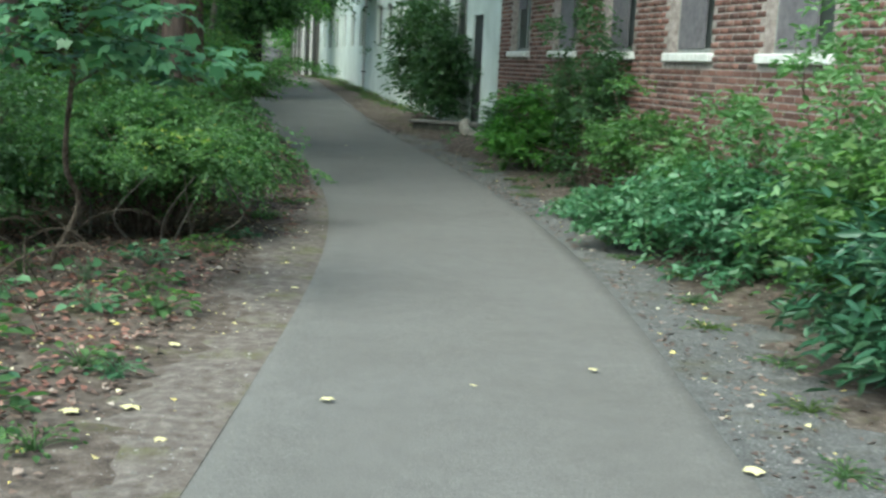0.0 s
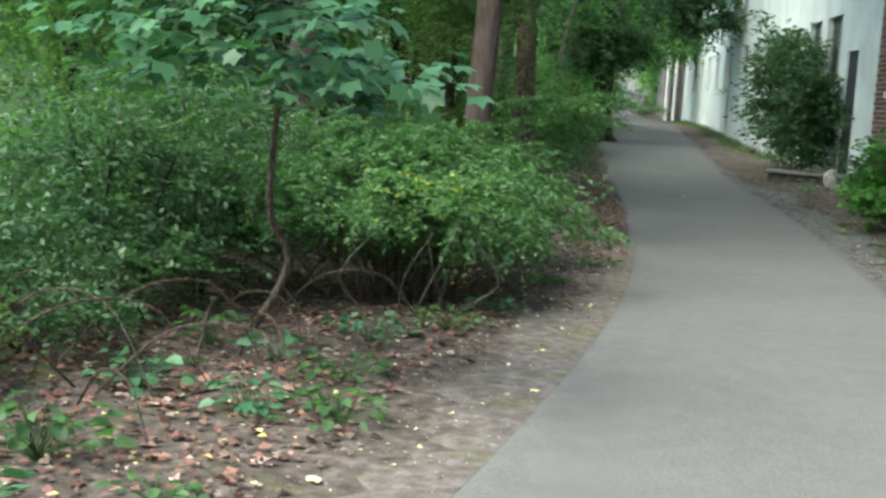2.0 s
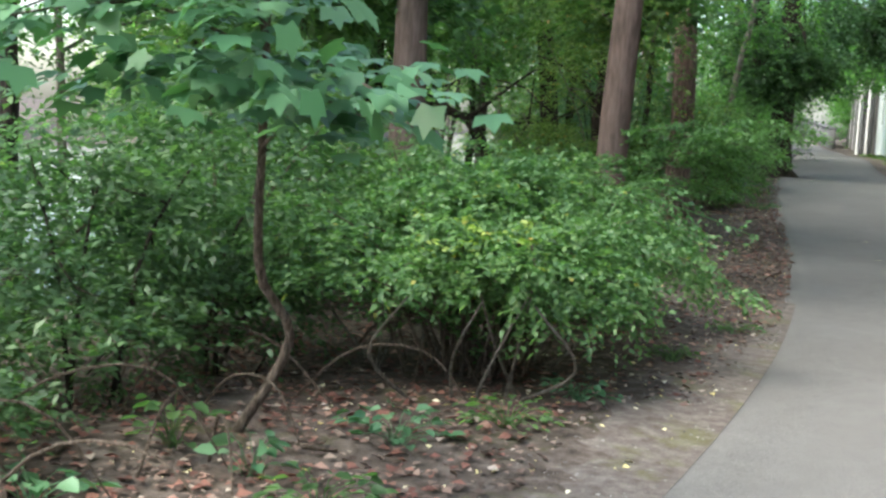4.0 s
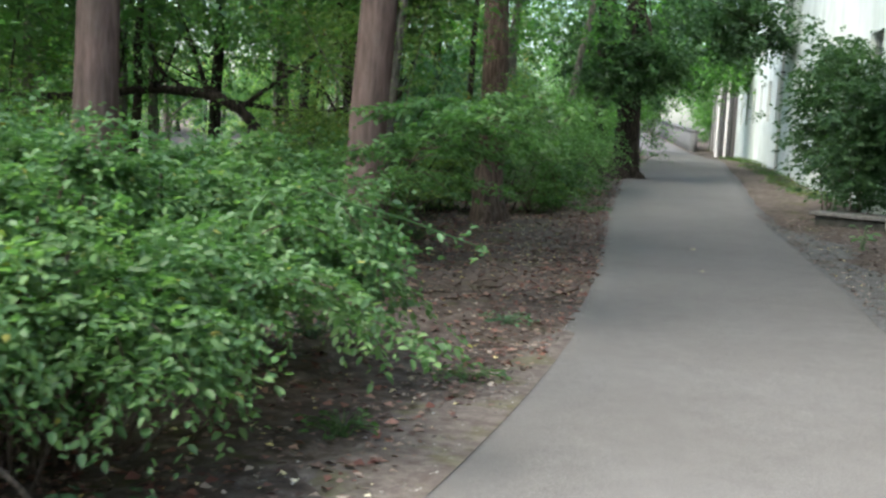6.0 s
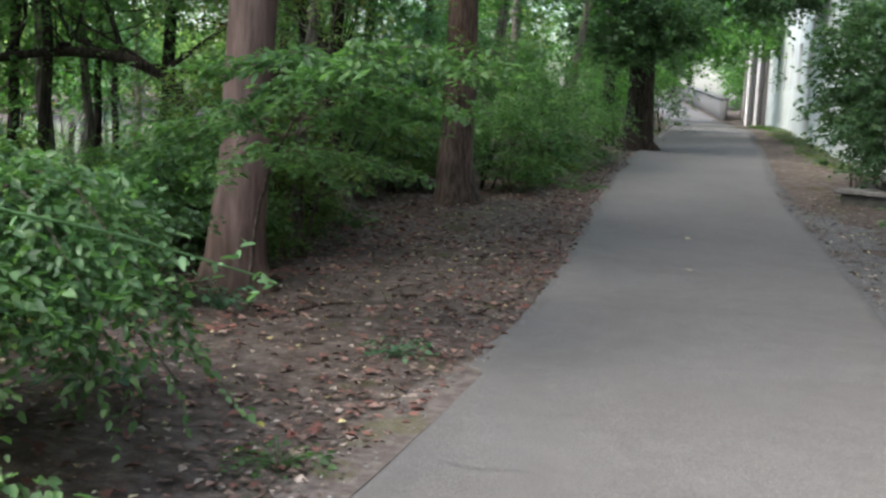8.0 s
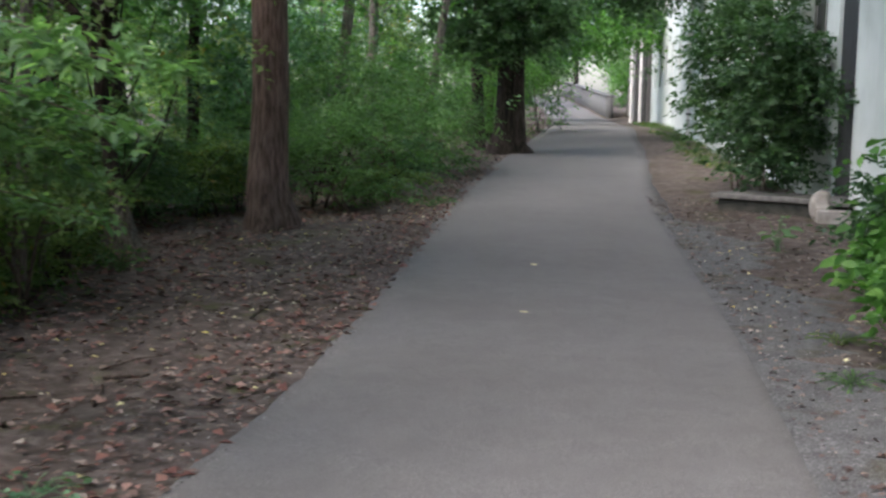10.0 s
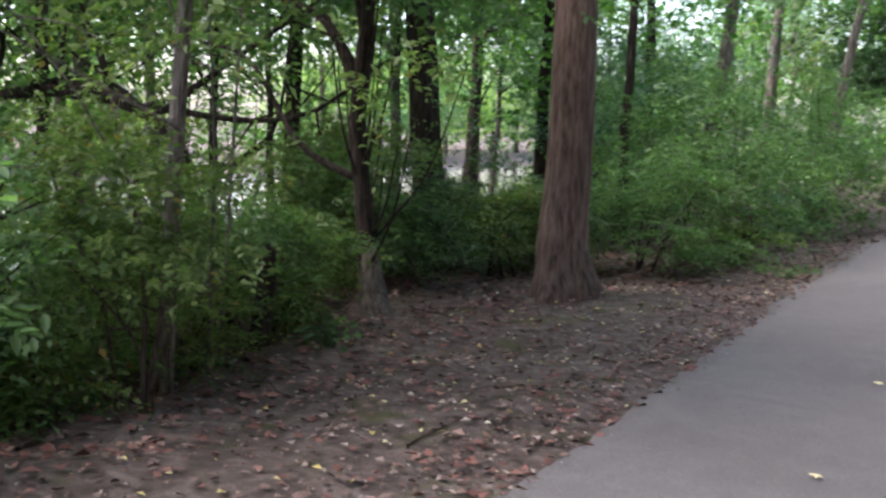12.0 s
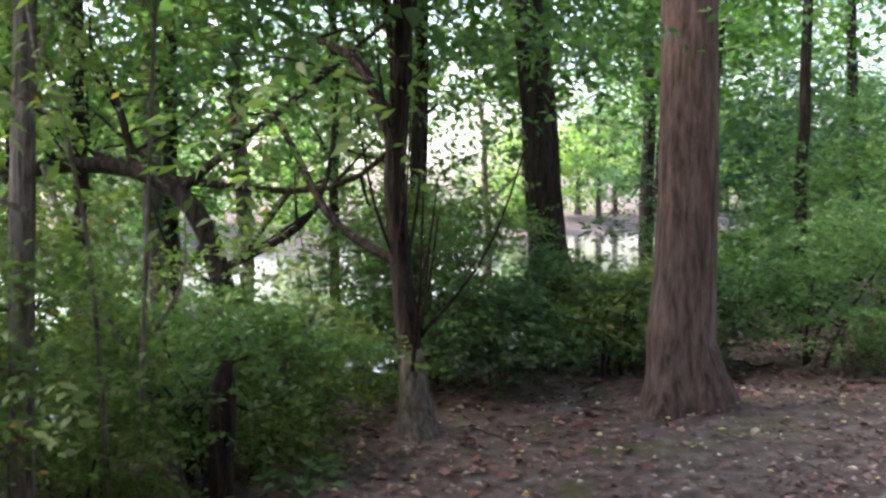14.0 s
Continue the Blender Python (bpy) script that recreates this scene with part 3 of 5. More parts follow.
for s, out, r, mat in ((36.7, 0.42, 0.075, PIPE_PALE), (37.05, 0.55, 0.10, PIPE_DARK), (36.35, 0.30, 0.10, PIPE_DARK), (37.3, 0.75, 0.07, PIPE_PALE)):
    b = on_wall(s, 0, out).translation
    V, Q = tube([(b[0], b[1], z) for z in np.linspace(at(b[0], b[1]) - 0.05, 6.6, 10)], np.full(10, r), 8)
    e = thing("service_pipe", b[0], b[1], at(b[0], b[1]), "tall pale pipe standing by the wall" if mat is PIPE_PALE else "tall dark pipe standing by the wall", "pipe", "pipes by the wall")
    put("pipe", V, Q, mat, e, smooth=True)
    for z in (2.2, 4.4):
        put("collar", *tube([(b[0], b[1], z), (b[0], b[1], z + 0.09)], [r * 1.25] * 2, 8), mat, e)

# parapets of the rising bridge beyond
for side, y0, y1 in ((1, 68, 104),):
    nm = thing("parapet", float(mid(86)) + side * 1.7, 86, at(float(mid(86)) + side * 1.7, 86), "grey concrete parapet of a rising bridge", "parapet", "bridge parapets")
    q = np.linspace(y0, y1, 26)
    base = soft_interp(q, *RISE)
    x = mid(q) + side * 1.65
    V = np.concatenate([np.stack([x + dx, q, base + dz], -1) for dx, dz in ((-0.14, -0.3), (-0.14, 1.0), (0.14, 1.0), (0.14, -0.3))])
    n = len(q)
    Q = [np.array([[a * n + k1, a * n + k1 + 1, (a + 1) % 4 * n + k1 + 1, (a + 1) % 4 * n + k1] for a in range(4) for k1 in range(n - 1)]), np.array([[0, n, 2 * n, 3 * n], [n - 1, 4 * n - 1, 3 * n - 1, 2 * n - 1]])]
    put("wall", V, Q, PARAPET, nm)
    V = np.concatenate([np.stack([x + dx, q, base + dz], -1) for dx, dz in ((-0.19, 1.0), (-0.19, 1.09), (0.19, 1.09), (0.19, 1.0))])
    put("coping", V, Q, PARAPET, nm)


# ---- trees and shrubs ----
def masses(r0, n, centre, radii, seed, lumps=0.3, shell=0.3, per=15, spread=0.24, layer=0.5):
    """n twig places gathered in layered masses inside an uneven dome, and the way that each twig points."""
    k1 = max(3, n // per)
    d = unit(r0.normal(size=(k1, 3)) * [1, 1, 0.95])
    rad = r0.uniform(shell ** 2, 1.0, k1) ** 0.5
    lob = 1 + lumps * np.sin(d[:, 0] * 4.3 + seed) * np.sin(d[:, 1] * 5.1 + 2 * seed) + lumps * 0.7 * np.sin(d[:, 2] * 6 + d[:, 0] * 3 + seed)
    C = np.asarray(centre) + d * (rad * lob)[:, None] * radii
    w = r0.integers(0, k1, n)
    o = r0.normal(0, 1, (n, 3)) * np.asarray(radii) * spread * [1, 1, layer] * r0.uniform(0.6, 1.3, k1)[w][:, None]
    T = C[w] + o
    out = unit(d[w] * [1, 1, 0.3] + unit(o * [1, 1, 0.4]) * 0.9)
    return T, out


def tree(name, x, y, r, height, lean, bark_m, leaf_m, label, crown_low, crown_r, leaves, leaf=0.2, limbs=5, seed=0, group="trees by the path", flare=1.7, shift=(0, 0), boughs=()):
    """A tapered trunk with root flare, limbs and a crown of leaf sprays with gaps."""
    r0 = np.random.default_rng(seed)
    z = at(x, y)
    e = thing(name, x, y, z, label, "tree", group)
    h = np.concatenate([[-0.25, 0, 0.08, 0.2, 0.4, 0.8], np.linspace(1.3, height, 16)])
    wob = np.cumsum(r0.normal(0, 0.02, (len(h), 2)), 0)
    P = np.stack([x + lean[0] * h + wob[:, 0], y + lean[1] * h + wob[:, 1], z + h], -1)
    P[:3, :2] = P[2, :2]
    R = r * (1 - 0.8 * np.clip(h, 0, None) / height) * (1 + (flare - 1) * np.exp(-np.clip(h, 0, None) * 4.5))
    V, Q = tube(P, R, 26, 0.022, seed, 0.03 + 0.20 * np.exp(-np.clip(h, 0, None) * 4.0))
    put("trunk", V, Q, bark_m, e, smooth=True)
    tips = []
    for q in range(limbs):
        f = r0.uniform(0.35, 0.9)
        k1 = int(np.argmin(np.abs(h - f * height)))
        a = r0.uniform(0, 2 * np.pi)
        ln = crown_r * r0.uniform(0.6, 1.0)
        d = np.array([math.cos(a), math.sin(a), r0.uniform(0.15, 0.7)])
        L = curve([P[k1], P[k1] + d * ln * 0.4 + [0, 0, 0.2], P[k1] + d * ln + [0, 0, 0.1 * ln]], 7)
        put("limb", *tube(L, np.linspace(R[k1] * 0.55, 0.015, 7), 6, 0.05, seed + q), bark_m, e, smooth=True)
        tips.append(L[-1])
    if leaves:
        n = leaves // 9
        hz = (height * 1.05 - crown_low) / 2
        T, d = masses(r0, n, (P[-1, 0] * 0.5 + x * 0.5 + shift[0], P[-1, 1] * 0.5 + y * 0.5 + shift[1], z + crown_low + hz), (crown_r, crown_r, hz), seed, 0.3, 0.3, 18, 0.2, 0.45)
        put("crown", *sprays(T, d + [0, 0, 0.05] + r0.normal(0, 0.3, (n, 3)), 9, leaf * 4, leaf, seed + 1, 0.35, 0.6, "kite", 0.9), leaf_m, e)
    for q, (gx, gy, gz, gr, gn) in enumerate(boughs):
        k1 = int(np.argmin(np.abs(h - min(gz + 0.8, height * 0.8))))
        g = np.array([gx, gy, z + gz])
        L = curve([P[k1], (P[k1] + g) / 2 + [0, 0, 0.5], g], 9)
        put("limb", *tube(L, np.linspace(R[k1] * 0.4, 0.015, 9), 6, 0.05, seed + 50 + q), bark_m, e, smooth=True)
        T, d = masses(r0, gn // 9, g, (gr, gr, gr * 0.75), seed + q, 0.35, 0.1, 16, 0.25, 0.5)
        put("bough_foliage", *sprays(T, d - [0, 0, 0.1], 9, leaf * 3.4, leaf, seed + 60 + q, 0.4, 0.6, "kite", 0.9), leaf_m, e)
    return e


def shrub(name, x, y, rx, ry, low, high, leaf_m, label, leaves, leaf=0.06, stems=7, seed=0, slim=0.5, shape="oval", per=9, twig=0.22, flat=0.85, wood=TWIG, group="", lumps=0.3,
          shell=0.55, category="shrub", stem_r=0.012, up=0.15, mass=15):
    """Arching stems out of one stool and leafy twigs in an uneven dome above them."""
    r0 = np.random.default_rng(seed + 1000)
    z = at(x, y)
    e = thing(name, x, y, z, label, category, group)
    n = max(4, leaves // per)
    hz = (high - low) / 2
    T, d = masses(r0, n, (x, y, z + (low + high) / 2), (rx, ry, hz), seed, lumps, shell, mass, 0.22, 0.5)
    gx = land(T[:, 0], T[:, 1])
    T[:, 2] = np.maximum(T[:, 2], gx + 0.06)
    put("foliage", *sprays(T, d * [1, 1, 0.5] + [0, 0, up] + r0.normal(0, 0.3, (n, 3)), per, twig, leaf, seed + 2, 0.35, slim, shape, flat), leaf_m, e)
    for q in range(stems):
        pieces = []
        g = T[r0.integers(n)]
        b = np.array([x + r0.normal(0, 0.12 * rx), y + r0.normal(0, 0.12 * ry), 0])
        b[2] = at(b[0], b[1]) - 0.04
        m1 = b + (g - b) * [0.35, 0.35, 0.55] + r0.normal(0, 0.05, 3)
        L = curve([b, m1, g], 8)
        pieces.append(tube(L, np.linspace(stem_r, stem_r * 0.3, 8), 5, 0.08, seed + q))
        for w in range(3):
            k1 = r0.integers(3, 7)
            g2 = T[np.argmin(np.linalg.norm(T - (L[k1] + r0.normal(0, 0.3, 3) * [rx, ry, hz]), axis=1))]
            pieces.append(tube(curve([L[k1], (L[k1] + g2) / 2 + r0.normal(0, 0.04, 3), g2], 5), np.linspace(stem_r * 0.5, 0.002, 5), 4))
        put("stem", *joined(pieces), wood, e, smooth=True)
    return e


# ---- trees beside the path ----
# First three: unseen crowns, enlarged and shifted off the trunks to shade the path.
tree("tree", -5.22, 14.25, 0.185, 13, (0.0, 0.0), BARK_SMOOTH, LEAF, "straight reddish brown tree trunk rising from the shrubs", 4.4, 4.2, 12000, 0.18, seed=1, shift=(-1.6, -2.6), boughs=((-6.4, 14.6, 2.9, 1.2, 3000), (-7.2, 15.0, 3.4, 1.2, 2200)))
tree("tree", -3.62, 15.6, 0.165, 13, (0.045, 0.0), BARK_SMOOTH, LEAF, "brown tree leaning a little beside the path", 4.6, 4.7, 13000, 0.18, seed=2, flare=1.35, shift=(2.2, 1.0), boughs=((-4.5, 18.4, 3.1, 0.9, 2200), (-5.0, 19.2, 3.3, 0.9, 1800)))
tree("tree", -4.45, 21.3, 0.185, 14, (-0.005, 0.01), BARK, LEAF, "furrowed grey-brown tree with spreading roots", 4.6, 5.2, 17000, 0.22, seed=4, flare=1.5, shift=(3.8, -1.5))
tree("tree", -5.75, 34.3, 0.30, 13, (0.02, 0.0), BARK_DARK, LEAF_DARK, "thick dark trunk at the path's edge", 2.9, 3.6, 7000, 0.13, seed=5, shift=(-0.4, 0.6), boughs=((-5.5, 33.2, 2.5, 0.8, 2400), (-6.2, 33.0, 2.2, 0.7, 1800), (-5.0, 33.4, 2.7, 0.9, 1800), (-6.5, 33.2, 2.8, 1.1, 2000), (-5.4, 34.5, 3.8, 1.5, 2600)))
tree("tree", -6.6, 34.9, 0.14, 11, (-0.02, 0.0), BARK_DARK, LEAF_DARK, "thin dark trunk behind a thicker one", 4.6, 3.0, 3000, seed=6)
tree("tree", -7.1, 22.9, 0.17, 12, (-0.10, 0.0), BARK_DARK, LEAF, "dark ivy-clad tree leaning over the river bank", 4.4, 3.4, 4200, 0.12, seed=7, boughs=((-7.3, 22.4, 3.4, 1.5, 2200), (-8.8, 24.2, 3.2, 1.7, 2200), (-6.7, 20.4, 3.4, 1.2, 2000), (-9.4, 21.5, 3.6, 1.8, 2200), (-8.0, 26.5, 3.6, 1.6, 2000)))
tree("tree", -7.6, 39.0, 0.2, 12, (0.05, 0.0), BARK_DARK, LEAF_DARK, "dark tree whose boughs hang over the path", 2.9, 4.6, 9000, 0.15, seed=8, shift=(1.4, 3.0), boughs=((-3.7, 39.2, 3.9, 1.25, 4200), (-5.2, 40, 4.2, 1.5, 4200), (-7.3, 38.5, 3.2, 1.4, 3600), (-4.2, 41.5, 5.2, 1.6, 3600)))
tree("tree", -11.6, 52.0, 0.2, 11, (0.05, 0.0), BARK_DARK, LEAF_BRIGHT, "leafy tree arching over the far path", 1.8, 4.4, 8000, 0.16, seed=9, shift=(1.8, 0), boughs=((-7.6, 51, 3.4, 1.6, 3600), (-9.6, 49, 2.8, 1.6, 3600), (-6.2, 53, 4.2, 1.6, 3600)))
tree("tree", -14.2, 62.0, 0.2, 11, (0.05, 0.0), BARK_DARK, LEAF_BRIGHT, "leafy tree arching over the far path", 2.2, 4.6, 8000, 0.18, seed=10, shift=(2.2, 0), boughs=((-9.5, 61, 4.0, 1.8, 3600), (-12.0, 60, 3.0, 1.8, 3600)))
tree("tree", -8.6, 70.0, 0.2, 10, (-0.05, 0.0), BARK_DARK, LEAF_BRIGHT, "bright green tree beyond the grey outbuilding", 1.6, 4.0, 7000, 0.18, seed=12)
tree("tree", -18.5, 78.0, 0.2, 11, (0.0, 0.0), BARK_DARK, LEAF_BRIGHT, "bright green tree beside the far bridge", 1.5, 4.6, 6000, 0.2, seed=13)
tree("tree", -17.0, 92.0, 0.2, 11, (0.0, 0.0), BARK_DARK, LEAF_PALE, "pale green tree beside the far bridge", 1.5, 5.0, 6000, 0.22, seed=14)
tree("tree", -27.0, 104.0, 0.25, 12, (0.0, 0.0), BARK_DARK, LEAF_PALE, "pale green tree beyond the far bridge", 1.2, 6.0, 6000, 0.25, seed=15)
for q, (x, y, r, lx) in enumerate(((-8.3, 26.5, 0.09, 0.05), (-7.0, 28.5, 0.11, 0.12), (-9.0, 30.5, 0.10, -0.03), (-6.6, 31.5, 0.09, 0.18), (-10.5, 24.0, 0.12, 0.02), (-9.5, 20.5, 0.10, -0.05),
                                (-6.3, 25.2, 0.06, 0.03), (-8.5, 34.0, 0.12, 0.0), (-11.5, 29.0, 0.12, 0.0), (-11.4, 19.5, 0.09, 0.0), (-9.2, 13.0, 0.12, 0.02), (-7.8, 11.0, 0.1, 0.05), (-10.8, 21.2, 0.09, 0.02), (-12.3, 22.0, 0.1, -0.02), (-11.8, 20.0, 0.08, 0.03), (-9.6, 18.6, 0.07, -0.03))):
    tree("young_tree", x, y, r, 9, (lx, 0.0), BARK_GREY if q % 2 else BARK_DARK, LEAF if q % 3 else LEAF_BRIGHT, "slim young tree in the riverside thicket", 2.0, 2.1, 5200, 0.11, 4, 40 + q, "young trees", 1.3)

und = np.random.default_rng(55)
for q in range(21):
    y = 13 + q * 2.2 + und.uniform(-0.8, 0.8)
    x = float(mid(y)) - und.uniform(6.5, 13.0)
    open_below = in_gap(x, y, 1.5)
    tree("young_tree", x, y, und.uniform(0.05, 0.1), und.uniform(6, 9), (und.normal(0, 0.05), und.normal(0, 0.04)), BARK_GREY if q % 2 else BARK_DARK, (LEAF, LEAF_BRIGHT, LEAF, LEAF_OLIVE)[q % 4],
         "slim young tree in the riverside thicket", und.uniform(1.6, 2.6) + (1.3 if open_below else 0), und.uniform(1.8, 2.5), 5600, 0.12, 4, 600 + q, "young trees", 1.3)

# slim many-stemmed tree
sx, sy = -5.28, 19.85
sz = at(sx, sy)
e = thing("multi_stem_tree", sx, sy, sz, "slim dark tree forking into many thin stems", "tree")
stem = curve([(sx + 0.22, sy - 0.05, sz - 0.1), (sx + 0.10, sy, sz + 0.5), (sx - 0.02, sy, sz + 1.3), (sx + 0.05, sy, sz + 2.0)], 14)
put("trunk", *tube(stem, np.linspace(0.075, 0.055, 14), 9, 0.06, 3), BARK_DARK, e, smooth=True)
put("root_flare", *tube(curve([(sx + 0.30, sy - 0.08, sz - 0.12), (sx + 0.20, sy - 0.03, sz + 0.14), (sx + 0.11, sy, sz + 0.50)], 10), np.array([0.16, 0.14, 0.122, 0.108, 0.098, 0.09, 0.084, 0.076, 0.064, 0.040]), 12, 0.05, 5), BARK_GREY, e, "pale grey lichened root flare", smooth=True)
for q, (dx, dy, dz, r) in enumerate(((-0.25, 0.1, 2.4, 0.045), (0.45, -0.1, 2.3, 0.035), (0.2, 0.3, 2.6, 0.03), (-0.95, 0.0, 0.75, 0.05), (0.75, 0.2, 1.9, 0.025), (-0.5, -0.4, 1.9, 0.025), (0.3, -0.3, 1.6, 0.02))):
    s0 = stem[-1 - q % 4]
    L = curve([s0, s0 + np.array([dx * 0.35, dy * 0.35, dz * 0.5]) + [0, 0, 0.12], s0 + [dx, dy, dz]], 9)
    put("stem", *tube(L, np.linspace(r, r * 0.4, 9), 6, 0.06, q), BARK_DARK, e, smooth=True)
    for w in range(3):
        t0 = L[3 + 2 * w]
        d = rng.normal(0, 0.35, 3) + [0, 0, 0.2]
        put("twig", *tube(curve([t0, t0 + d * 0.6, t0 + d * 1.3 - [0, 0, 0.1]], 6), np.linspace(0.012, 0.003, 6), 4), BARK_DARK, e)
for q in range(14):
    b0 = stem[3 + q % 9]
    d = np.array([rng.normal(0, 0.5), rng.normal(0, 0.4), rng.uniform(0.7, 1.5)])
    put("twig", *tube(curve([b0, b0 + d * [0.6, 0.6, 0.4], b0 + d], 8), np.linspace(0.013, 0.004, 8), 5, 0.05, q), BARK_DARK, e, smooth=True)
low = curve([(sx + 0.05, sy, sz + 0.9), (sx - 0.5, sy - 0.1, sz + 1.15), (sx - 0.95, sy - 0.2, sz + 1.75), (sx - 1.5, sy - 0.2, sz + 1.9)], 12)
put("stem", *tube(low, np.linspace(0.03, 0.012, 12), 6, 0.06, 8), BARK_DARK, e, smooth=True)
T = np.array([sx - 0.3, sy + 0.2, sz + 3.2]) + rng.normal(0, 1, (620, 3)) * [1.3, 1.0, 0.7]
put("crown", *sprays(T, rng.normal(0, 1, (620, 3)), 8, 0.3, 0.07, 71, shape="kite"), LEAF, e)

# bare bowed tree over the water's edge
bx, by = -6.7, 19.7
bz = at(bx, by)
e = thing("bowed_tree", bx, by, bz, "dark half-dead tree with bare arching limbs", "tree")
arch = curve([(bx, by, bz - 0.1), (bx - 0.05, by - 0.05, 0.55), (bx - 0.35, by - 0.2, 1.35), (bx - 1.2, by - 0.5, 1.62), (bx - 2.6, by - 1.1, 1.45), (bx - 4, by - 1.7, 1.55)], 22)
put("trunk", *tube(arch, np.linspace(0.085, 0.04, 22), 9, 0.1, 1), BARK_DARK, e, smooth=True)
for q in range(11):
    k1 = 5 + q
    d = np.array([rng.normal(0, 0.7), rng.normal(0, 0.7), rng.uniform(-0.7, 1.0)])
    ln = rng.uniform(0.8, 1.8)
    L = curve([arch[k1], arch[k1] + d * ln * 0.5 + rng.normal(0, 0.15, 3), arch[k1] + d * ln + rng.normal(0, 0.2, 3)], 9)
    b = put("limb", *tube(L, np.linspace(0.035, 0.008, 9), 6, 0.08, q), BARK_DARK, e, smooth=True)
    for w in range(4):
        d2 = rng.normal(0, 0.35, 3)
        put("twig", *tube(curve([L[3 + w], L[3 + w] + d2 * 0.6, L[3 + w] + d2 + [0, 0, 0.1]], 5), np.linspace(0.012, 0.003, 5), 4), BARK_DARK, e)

T = arch[rng.integers(8, 22, 520)] + rng.normal(0, 1, (520, 3)) * [0.8, 0.7, 0.45] + [0, 0.2, 0.85]
put("foliage", *sprays(T, rng.normal(0, 1, (520, 3)) * [1, 1, 0.4], 9, 0.34, 0.075, 73, 0.4, 0.5, "kite", 0.9), LEAF, e)
for q, (x, y, low_, m) in enumerate(((-8.6, 19.4, 2.0, LEAF), (-9.8, 21.4, 1.9, LEAF_BRIGHT), (-11.2, 23.5, 1.8, LEAF), (-9.6, 25.2, 2.2, LEAF_BRIGHT), (-13.0, 26.0, 1.8, LEAF))):
    tree("young_tree", x, y, 0.07, 7.5, (0.03 - 0.02 * q, 0.0), BARK_GREY if q % 2 else BARK_DARK, m, "slim young tree with low hanging leaves by the river", low_, 2.0, 5400, 0.10, 5, 800 + q, "young trees", 1.3)

# ---- shrubs left of the path ----
def arching_shrub(name, x, y, lobes, leaf_m, label, twigs, leaf, count, seed, stem_m=TWIG, slim=0.6, twig=0.2, group="", stem_r=0.009, low=0.04):
    """Canes that arch out of one stool, each lobe (direction, reach, height, hang, share) with leafy twigs along the outer canes."""
    r0 = np.random.default_rng(seed)
    z = at(x, y)
    e = thing(name, x, y, z, label, "shrub", group)
    total = sum(l[4] for l in lobes)
    for k1, (az, reach, height, hang, share) in enumerate(lobes):
        canes = max(4, int(24 * share / total * len(lobes) ** 0.5))
        T, D = [], []
        for q in range(canes):
            a = radians(az) + r0.normal(0, 0.32)
            d = np.array([math.cos(a), math.sin(a), 0])
            rc, hc = reach * r0.uniform(0.45, 1.08), height * r0.uniform(0.72, 1.1)
            b = np.array([x, y, z - 0.04]) + d * reach * r0.uniform(0.0, 0.22) + [r0.normal(0, 0.1), r0.normal(0, 0.1), 0]
            L = curve([b, b + d * rc * 0.28 + [0, 0, hc * 0.66], b + d * rc * 0.66 + [0, 0, hc], b + d * rc + [0, 0, hc - hang * rc * r0.uniform(0.5, 1.2)]], 14)
            L[:, 2] = np.maximum(L[:, 2], land(L[:, 0], L[:, 1]) + np.where(np.arange(14) > 2, 0.05, -0.05))
            put("stem", *tube(L, np.linspace(stem_r * r0.uniform(0.7, 1.4), 0.002, 14), 5, 0.08, seed + q), stem_m, e, smooth=True)
            g = unit(np.gradient(L, axis=0))
            n = int(twigs * share / total / canes)
            f = r0.beta(2.2, 1.1, n) * 12.9
            i = f.astype(int)
            at_ = L[i] + (L[np.minimum(i + 1, 13)] - L[i]) * (f - i)[:, None]
            side = np.cross(g[i], [0, 0, 1.0]) * r0.choice([-1, 1], n)[:, None]
            off = r0.uniform(0.0, 0.20, n)[:, None]
            di = unit(g[i] * 0.6 + side * r0.uniform(0.3, 1.2, n)[:, None] + r0.normal(0, 0.25, (n, 3)))
            T.append(at_ + di * off + [0, 0, 0.02]), D.append(di)
        T, D = np.concatenate(T), np.concatenate(D)
        keep = T[:, 2] > land(T[:, 0], T[:, 1]) + low * r0.uniform(0.3, 1.3, len(T))
        T, D = T[keep], D[keep]
        T[:, 2] = np.maximum(T[:, 2], land(T[:, 0], T[:, 1]) + 0.04)
        put("foliage", *sprays(T, D, count, twig, leaf, seed + 90 + k1, 0.3, slim, "oval", 0.9), leaf_m, e)
    return e


privet = arching_shrub("privet_shrub", -2.45, 10.2, ((-75, 1.25, 0.92, 0.04, 1.3), (-30, 1.05, 0.86, 0.24, 1.2), (5, 0.95, 0.84, 0.3, 1.0), (48, 1.4, 0.92, 0.15, 1.2), (90, 1.5, 1.0, 0.2, 0.9), (145, 1.0, 1.0, 0.1, 0.8),
                                                      (195, 1.0, 0.98, 0.1, 0.9), (240, 1.25, 0.9, 0.05, 1.1), (-50, 0.6, 1.06, -0.05, 0.9), (100, 0.5, 1.1, 0.0, 0.6)),
                       LEAF_PRIVET, "broad green privet shrub with bare tangled stems beneath", 3700, 0.043, 11, 71, low=0.3)
arching_shrub("privet_shrub", -2.85, 12.05, ((-70, 0.9, 0.95, 0.1, 1), (-10, 1.15, 0.95, 0.3, 1.2), (35, 1.0, 0.9, 0.3, 1), (90, 0.7, 1.0, 0.15, 0.7), (150, 0.9, 1.05, 0.1, 1), (215, 1.0, 1.0, 0.1, 1), (0, 0.4, 1.1, 0.0, 0.6)),
              LEAF_PRIVET, "blue-green privet shrub before a tree trunk", 2000, 0.045, 11, 171, low=0.15)
